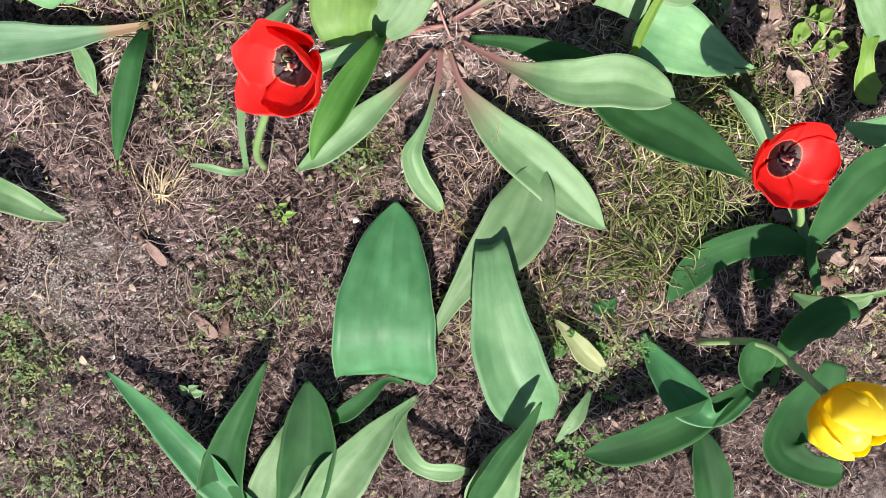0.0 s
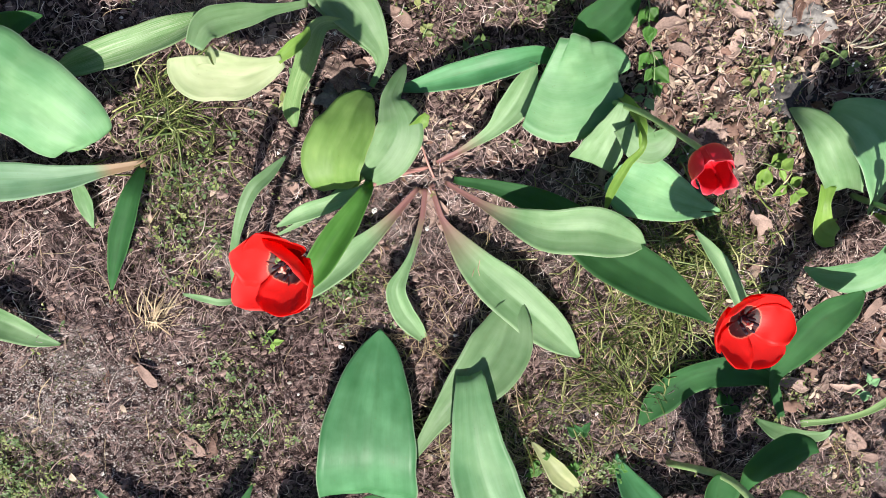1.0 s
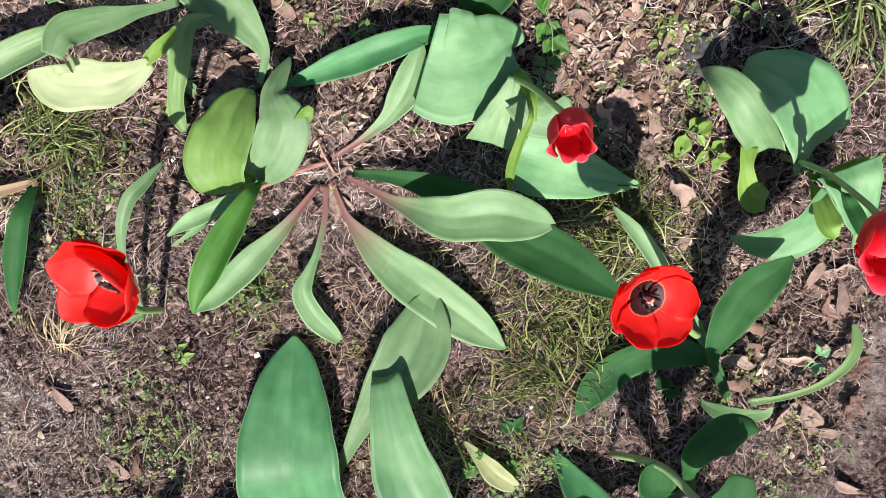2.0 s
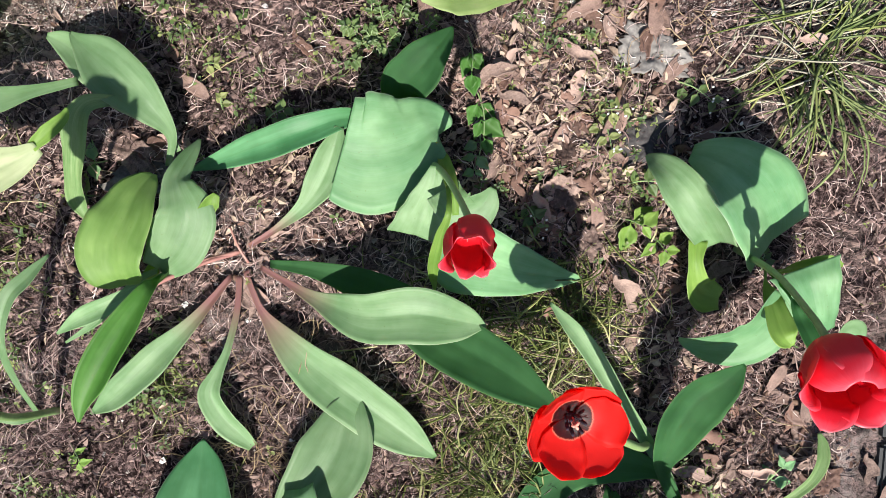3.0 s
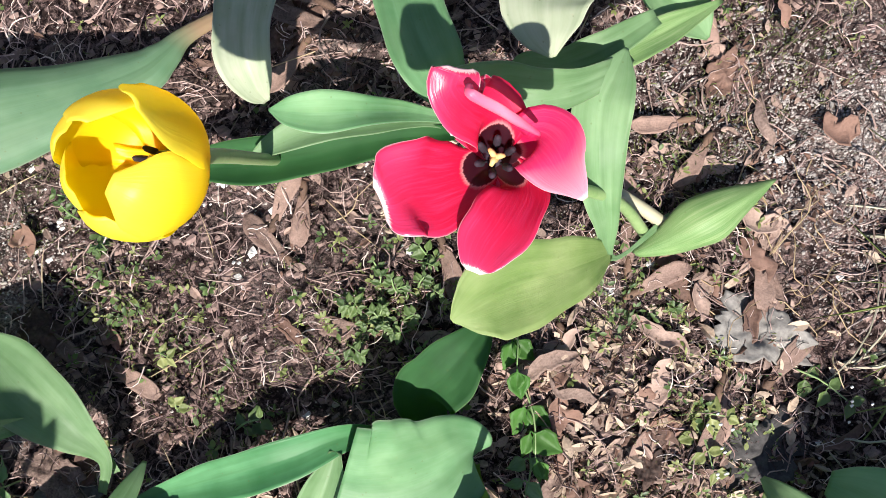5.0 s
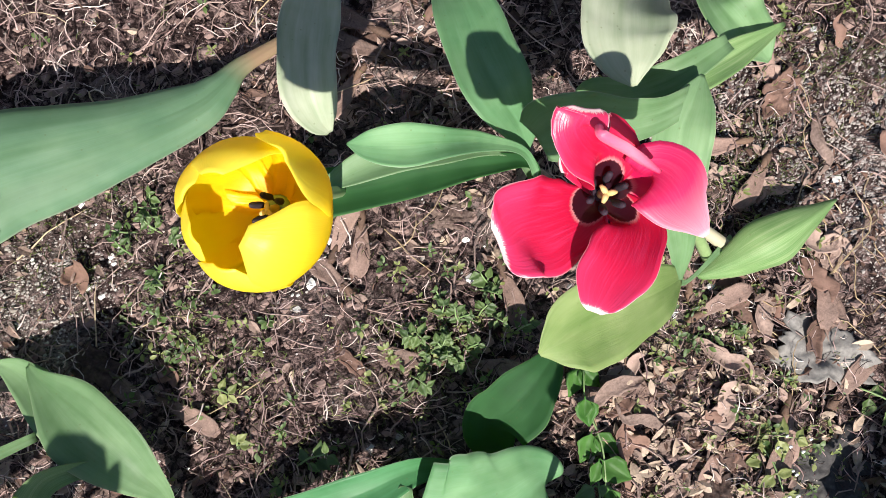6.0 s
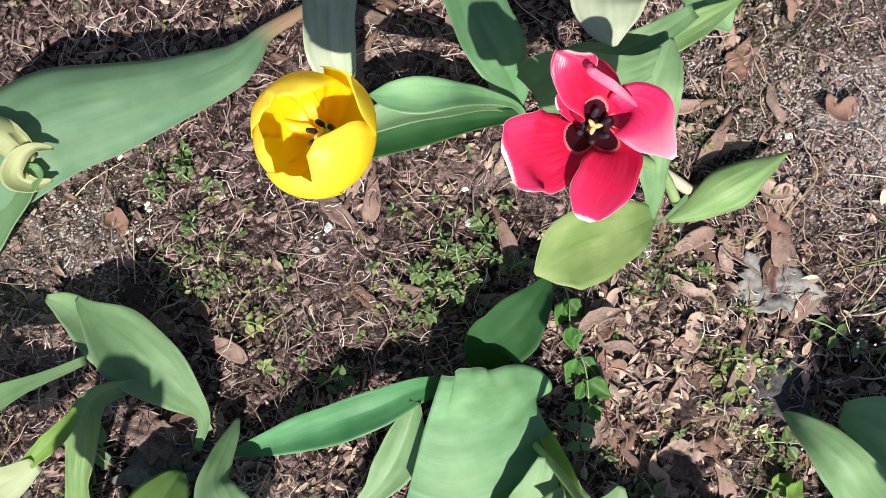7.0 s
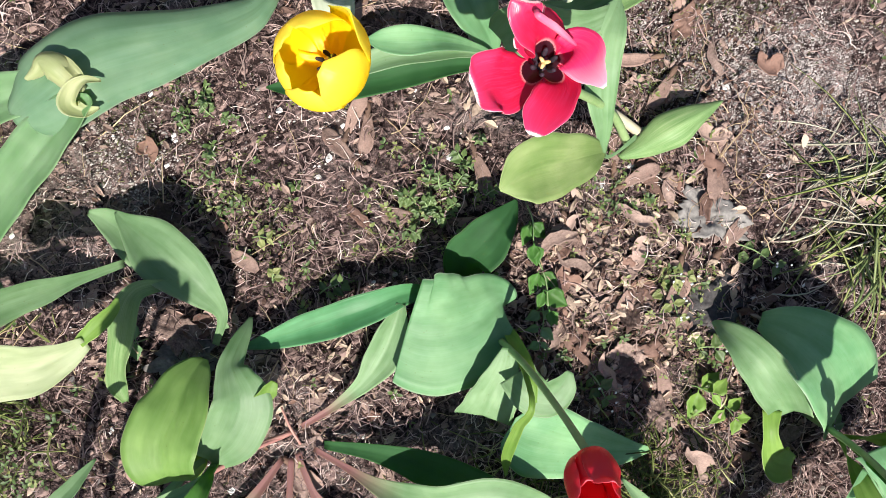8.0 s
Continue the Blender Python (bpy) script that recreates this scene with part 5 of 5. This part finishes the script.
v, f, uv = strip([(0.004, 0, 0.002, 0.0028), (0.012, 0.0005, 0.003, 0.004), (0.022, 0.0005, 0.0035, 0.0058), (0.031, -0.001, 0.003, 0.0056), (0.037, -0.003, 0.0015, 0.002)], 0.35, 0.0009, 6, 3, 0.15, 3)
WING = data_of(mesh_object("wing", v, f, SEED_WING, None, uv))
v, f = tube([(-0.006, 0, 0.001, 0.0005), (-0.004, 0, 0.0015, 0.0019), (0.0, 0, 0.0018, 0.0027), (0.004, 0, 0.0020, 0.0020), (0.008, 0, 0.0024, 0.0008)], 8, 3)
NUT = data_of(mesh_object("nut", v, f, SEED))
for x, y, turn in ((0.020, 0.184, 80), (0.035, 0.165, 150), (0.304, 0.234, 290), (0.301, 0.151, 275), (0.328, 0.155, 65), (0.202, 0.159, 300), (0.217, 0.131, 172), (0.233, 0.204, 100), (0.119, 0.198, 300), (0.022, 0.320, 170), (0.028, 0.308, 180), (0.010, 0.291, 120), (0.067, 0.298, 95), (0.262, 0.290, 250),
                   (0.261, 0.332, 120), (0.032, 0.210, 280), (0.093, 0.135, 185), (0.111, 0.137, 5), (0.479, -0.071, 75), (0.509, -0.050, 290), (0.512, -0.070, 175), (0.431, -0.045, 330), (-0.194, -0.312, 330), (-0.135, -0.370, 335), (0.327, 0.146, 250), (0.299, 0.143, 270), (0.203, 0.154, 295), (-0.107, 0.093, 340), (-0.061, 0.081, 345), (0.311, 0.229, 290)):
    samara(x, y, turn, rng.uniform(0.85, 1.1))
for x, y in spots(26, LITTER, 0.06):
    samara(x, y, rng.uniform(0, 360), rng.uniform(0.8, 1.05))


def lobed_leaf(x, y, turn, size, material, label, lobes=5, flat=0.5):
    """A broad dry leaf with lobes, crumpled, its edge curled up."""
    r = np.random.RandomState(int(abs(x) * 1000 + size * 9000))
    ph = r.rand(6) * 6.28
    verts, faces, rings, seg = [], [], 9, 54
    for face in (0, 1):
        for i in range(rings + 1):
            for k in range(seg):
                a = 6.283 * k / seg
                edge = 0.60 + 0.27 * abs(math.cos(a * lobes / 2 + ph[0])) ** 1.3 + 0.07 * math.sin(9 * a + ph[1]) + 0.05 * math.sin(21 * a + ph[4])
                q = size * edge * i / rings
                px, py = q * math.cos(a), 0.62 * q * math.sin(a)
                z = size * 0.5 * flat * (0.22 * math.sin(3 * a + ph[2]) + 0.16 * math.sin(5 * a + ph[3])) * (i / rings) ** 1.8
                z += size * 0.16 * noise.noise(Vector((px * 2.2 / size + ph[5], py * 2.2 / size, 0.3))) + size * 0.10 * noise.noise(Vector((px * 7 / size, py * 7 / size + ph[5], 0.7)))
                z += size * 0.05 * min(abs(math.sin(a * lobes / 2 + ph[0])), 0.4) * (i / rings)
                verts.append((px, py, z + 0.004 - (0.0008 if face else 0)))
    n = (rings + 1) * seg
    for i in range(rings):
        for k in range(seg):
            a, b = i * seg + k, i * seg + (k + 1) % seg
            faces += [(a, a + seg, b + seg, b), (n + a, n + b, n + b + seg, n + a + seg)]
    for k in range(seg):
        a, b = rings * seg + k, rings * seg + (k + 1) % seg
        faces.append((a, n + a, n + b, b))
    ob = mesh_object("dry_leaf", verts, faces, material)
    ob.matrix_world = pose(x, y, ground_height(x, y) + 0.003, r.normal(0, 5), r.normal(0, 5), turn)
    return tagged(ob, label, "dry leaf", "dry leaves on the soil")


lobed_leaf(0.316, 0.184, -12, 0.040, ASH_PALE, "large weathered grey dry leaf with lobed edge", 3)
lobed_leaf(0.334, 0.116, 40, 0.042, ASH_DARK, "large dark grey rotting leaf")
lobed_leaf(-0.067, -0.010, 20, 0.034, ASH_PALE, "pale crumpled dry leaf")
lobed_leaf(-0.074, 0.010, -30, 0.028, DRY_PALE, "pale crumpled dry leaf")
lobed_leaf(0.039, -0.021, 60, 0.013, DRY_PALE, "pale pinkish dry leaf beside the rosette", 7)
lobed_leaf(0.278, 0.054, 200, 0.020, DRY_PALE, "pale pinkish crumpled dry leaf")
lobed_leaf(0.305, 0.023, 110, 0.018, DRY_PALE, "pale pinkish crumpled dry leaf")
lobed_leaf(0.271, 0.063, 15, 0.020, DRY_PALE, "pale pinkish crumpled dry leaf")
lobed_leaf(0.268, 0.092, 80, 0.015, DRY, "brown crumpled dry leaf")
lobed_leaf(-0.105, 0.094, -15, 0.022, DRY, "brown crumpled dry leaf")
lobed_leaf(0.551, -0.130, 50, 0.020, DRY, "brown crumpled dry leaf")
lobed_leaf(0.555, -0.166, 80, 0.018, DRY, "brown crumpled dry leaf")
lobed_leaf(0.264, 0.331, 70, 0.020, DRY, "brown crumpled dry leaf")
lobed_leaf(0.084, 0.220, 10, 0.016, DRY_PALE, "pale pinkish crumpled dry leaf")
lobed_leaf(-0.000, 0.296, 70, 0.018, DRY, "brown crumpled dry leaf")


def weed(x, y, heading, long, pairs, leaf_long, material, label, blossoms=0, fan=(0.7, 1.5)):
    """A small weed with opposite leaves along a lying stem."""
    e = tagged(new("weed"), label, "weed", "weeds between the tulips")
    h = radians(heading)
    ca, sa = math.cos(h), math.sin(h)
    z = ground_height(x, y)
    top = 0.016 + 0.1 * long
    v, f = tube([(x, y, z, 0.0007), (x + ca * long * 0.5 - sa * long * 0.08, y + sa * long * 0.5 + ca * long * 0.08, z + top * 0.5, 0.0006), (x + ca * long, y + sa * long, z + top * 0.9, 0.0004)], 6, 3)
    mesh_object("stem", v, f, STEM, e)
    for k in range(pairs):
        t = (k + 1) / pairs
        bx, by, bz = x + ca * long * t, y + sa * long * t, z + top * t
        for side in (-1, 1):
            a = h + side * rng.uniform(*fan) + (0 if t < 1 else -side * 0.3)
            s = leaf_long * rng.uniform(0.75, 1.1) * (1 if t < 1 else 0.75)
            w = s * rng.uniform(0.26, 0.38)
            q = [(bx + s * t2 * math.cos(a + side * 0.1 * t2), by + s * t2 * math.sin(a + side * 0.1 * t2), bz + s * (0.30 * t2 - 0.42 * t2 * t2), max(w * w2, 0.0003))
                 for t2, w2 in ((0.0, 0.04), (0.12, 0.12), (0.27, 0.82), (0.42, 1.0), (0.62, 0.76), (0.82, 0.36), (1.0, 0.01))]
            count[0] += 1
            v, f, uv = strip(q, 0.45, 0.0006, 6, 3, 0.12, count[0], notch=0.25, ragged=0.06)
            mesh_object("leaf", v, f, material, e, uv)
    for k in range(blossoms):
        bx, by, bz = x + ca * long + rng.normal(0, 0.006), y + sa * long + rng.normal(0, 0.006), z + top + rng.uniform(0.002, 0.008)
        v, f = crumbs([(bx, by)], (0.0011, 0.0016))
        mesh_object("blossom", [(p[0], p[1], p[2] - ground_height(bx, by) + bz) for p in v], f, PETAL_WHITE, e)
    return e


weed(0.168, 0.166, -72, 0.034, 2, 0.024, LEAF["n"], "green weed with pointed opposite leaves", 0, (0.2, 0.8))
weed(0.183, 0.127, -68, 0.044, 3, 0.022, LEAF["n"], "green weed with pointed opposite leaves", 0, (0.2, 0.8))
weed(0.326, 0.048, -5, 0.014, 2, 0.024, LEAF["y"], "bright green weed with broad toothed leaves")
weed(0.352, 0.041, -40, 0.014, 2, 0.020, LEAF["y"], "bright green weed with broad toothed leaves")
weed(0.373, -0.196, 60, 0.012, 2, 0.018, LEAF["d"], "small dark green weed with pointed leaves")
weed(0.248, -0.267, 100, 0.016, 2, 0.018, LEAF["d"], "small dark green weed with pointed leaves")
weed(-0.113, -0.454, 100, 0.014, 2, 0.016, LEAF["g"], "small green weed with pointed leaves")
weed(0.505, -0.155, 85, 0.030, 2, 0.018, LEAF["b"], "small dark green weed with pointed leaves")
weed(0.023, 0.059, 40, 0.022, 3, 0.012, WEED, "small green weed with narrow leaves")
weed(-0.013, 0.062, 80, 0.008, 2, 0.010, WEED_PALE, "tiny pale green weed with round leaves")
weed(-0.036, 0.093, 10, 0.014, 2, 0.011, WEED_PALE, "small yellow-green weed on the soil")
weed(0.286, 0.127, -60, 0.030, 3, 0.013, WEED_PALE, "pale green weed with tiny white blossoms", 5)
weed(0.338, 0.168, -20, 0.034, 3, 0.014, WEED, "green weed with tiny white blossoms", 5)
weed(0.319, 0.074, 20, 0.030, 3, 0.012, WEED, "green weed with tiny white blossoms", 8)
weed(0.243, 0.045, -50, 0.022, 3, 0.012, WEED, "green weed with tiny white blossoms", 4)
weed(0.281, 0.125, 20, 0.022, 3, 0.012, WEED_PALE, "pale green weed with tiny white blossoms", 5)
weed(0.451, 0.033, 120, 0.016, 3, 0.010, WEED, "green weed with tiny white blossoms", 3)
weed(-0.100, -0.001, 200, 0.012, 2, 0.018, LEAF["g"], "lobed green weed leaf among dry litter")
weed(-0.102, -0.031, 180, 0.012, 2, 0.016, WEED_PALE, "pale green weed among dry litter")
weed(-0.085, -0.244, -20, 0.018, 2, 0.014, LEAF["y"], "small yellow-green weed on the soil")
weed(0.195, 0.094, -85, 0.034, 3, 0.014, LEAF["g"], "green weed with pointed opposite leaves")
weed(0.123, 0.182, 150, 0.018, 3, 0.010, WEED, "small green weed on the soil")
for k, (x, y) in enumerate(spots(15, [(0.083, 0.150), (0.092, 0.140)], 0.010)):
    weed(x, y, 50 * k, rng.uniform(0.006, 0.014), 3, rng.uniform(0.005, 0.009), WEED, "low green chickweed in a dense patch")
for k, (x, y) in enumerate(spots(30, [(0.227, -0.299), (0.249, -0.311), (0.255, -0.402), (0.246, -0.430), (0.235, -0.452), (0.276, -0.340), (0.256, -0.370), (0.307, -0.381), (0.281, -0.426), (0.287, -0.288), (0.252, -0.286), (0.233, -0.352)], 0.008)):
    weed(x, y, 80 * k, rng.uniform(0.010, 0.022), 3, rng.uniform(0.007, 0.012), (WEED, LEAF["n"])[k % 2], "low green chickweed between tulip leaves")
for k, (x, y) in enumerate(spots(14, [(0.116, 0.172), (-0.083, 0.175)], 0.014)):
    weed(x, y, 70 * k, rng.uniform(0.006, 0.012), 3, rng.uniform(0.005, 0.008), WEED, "low green chickweed on the soil")
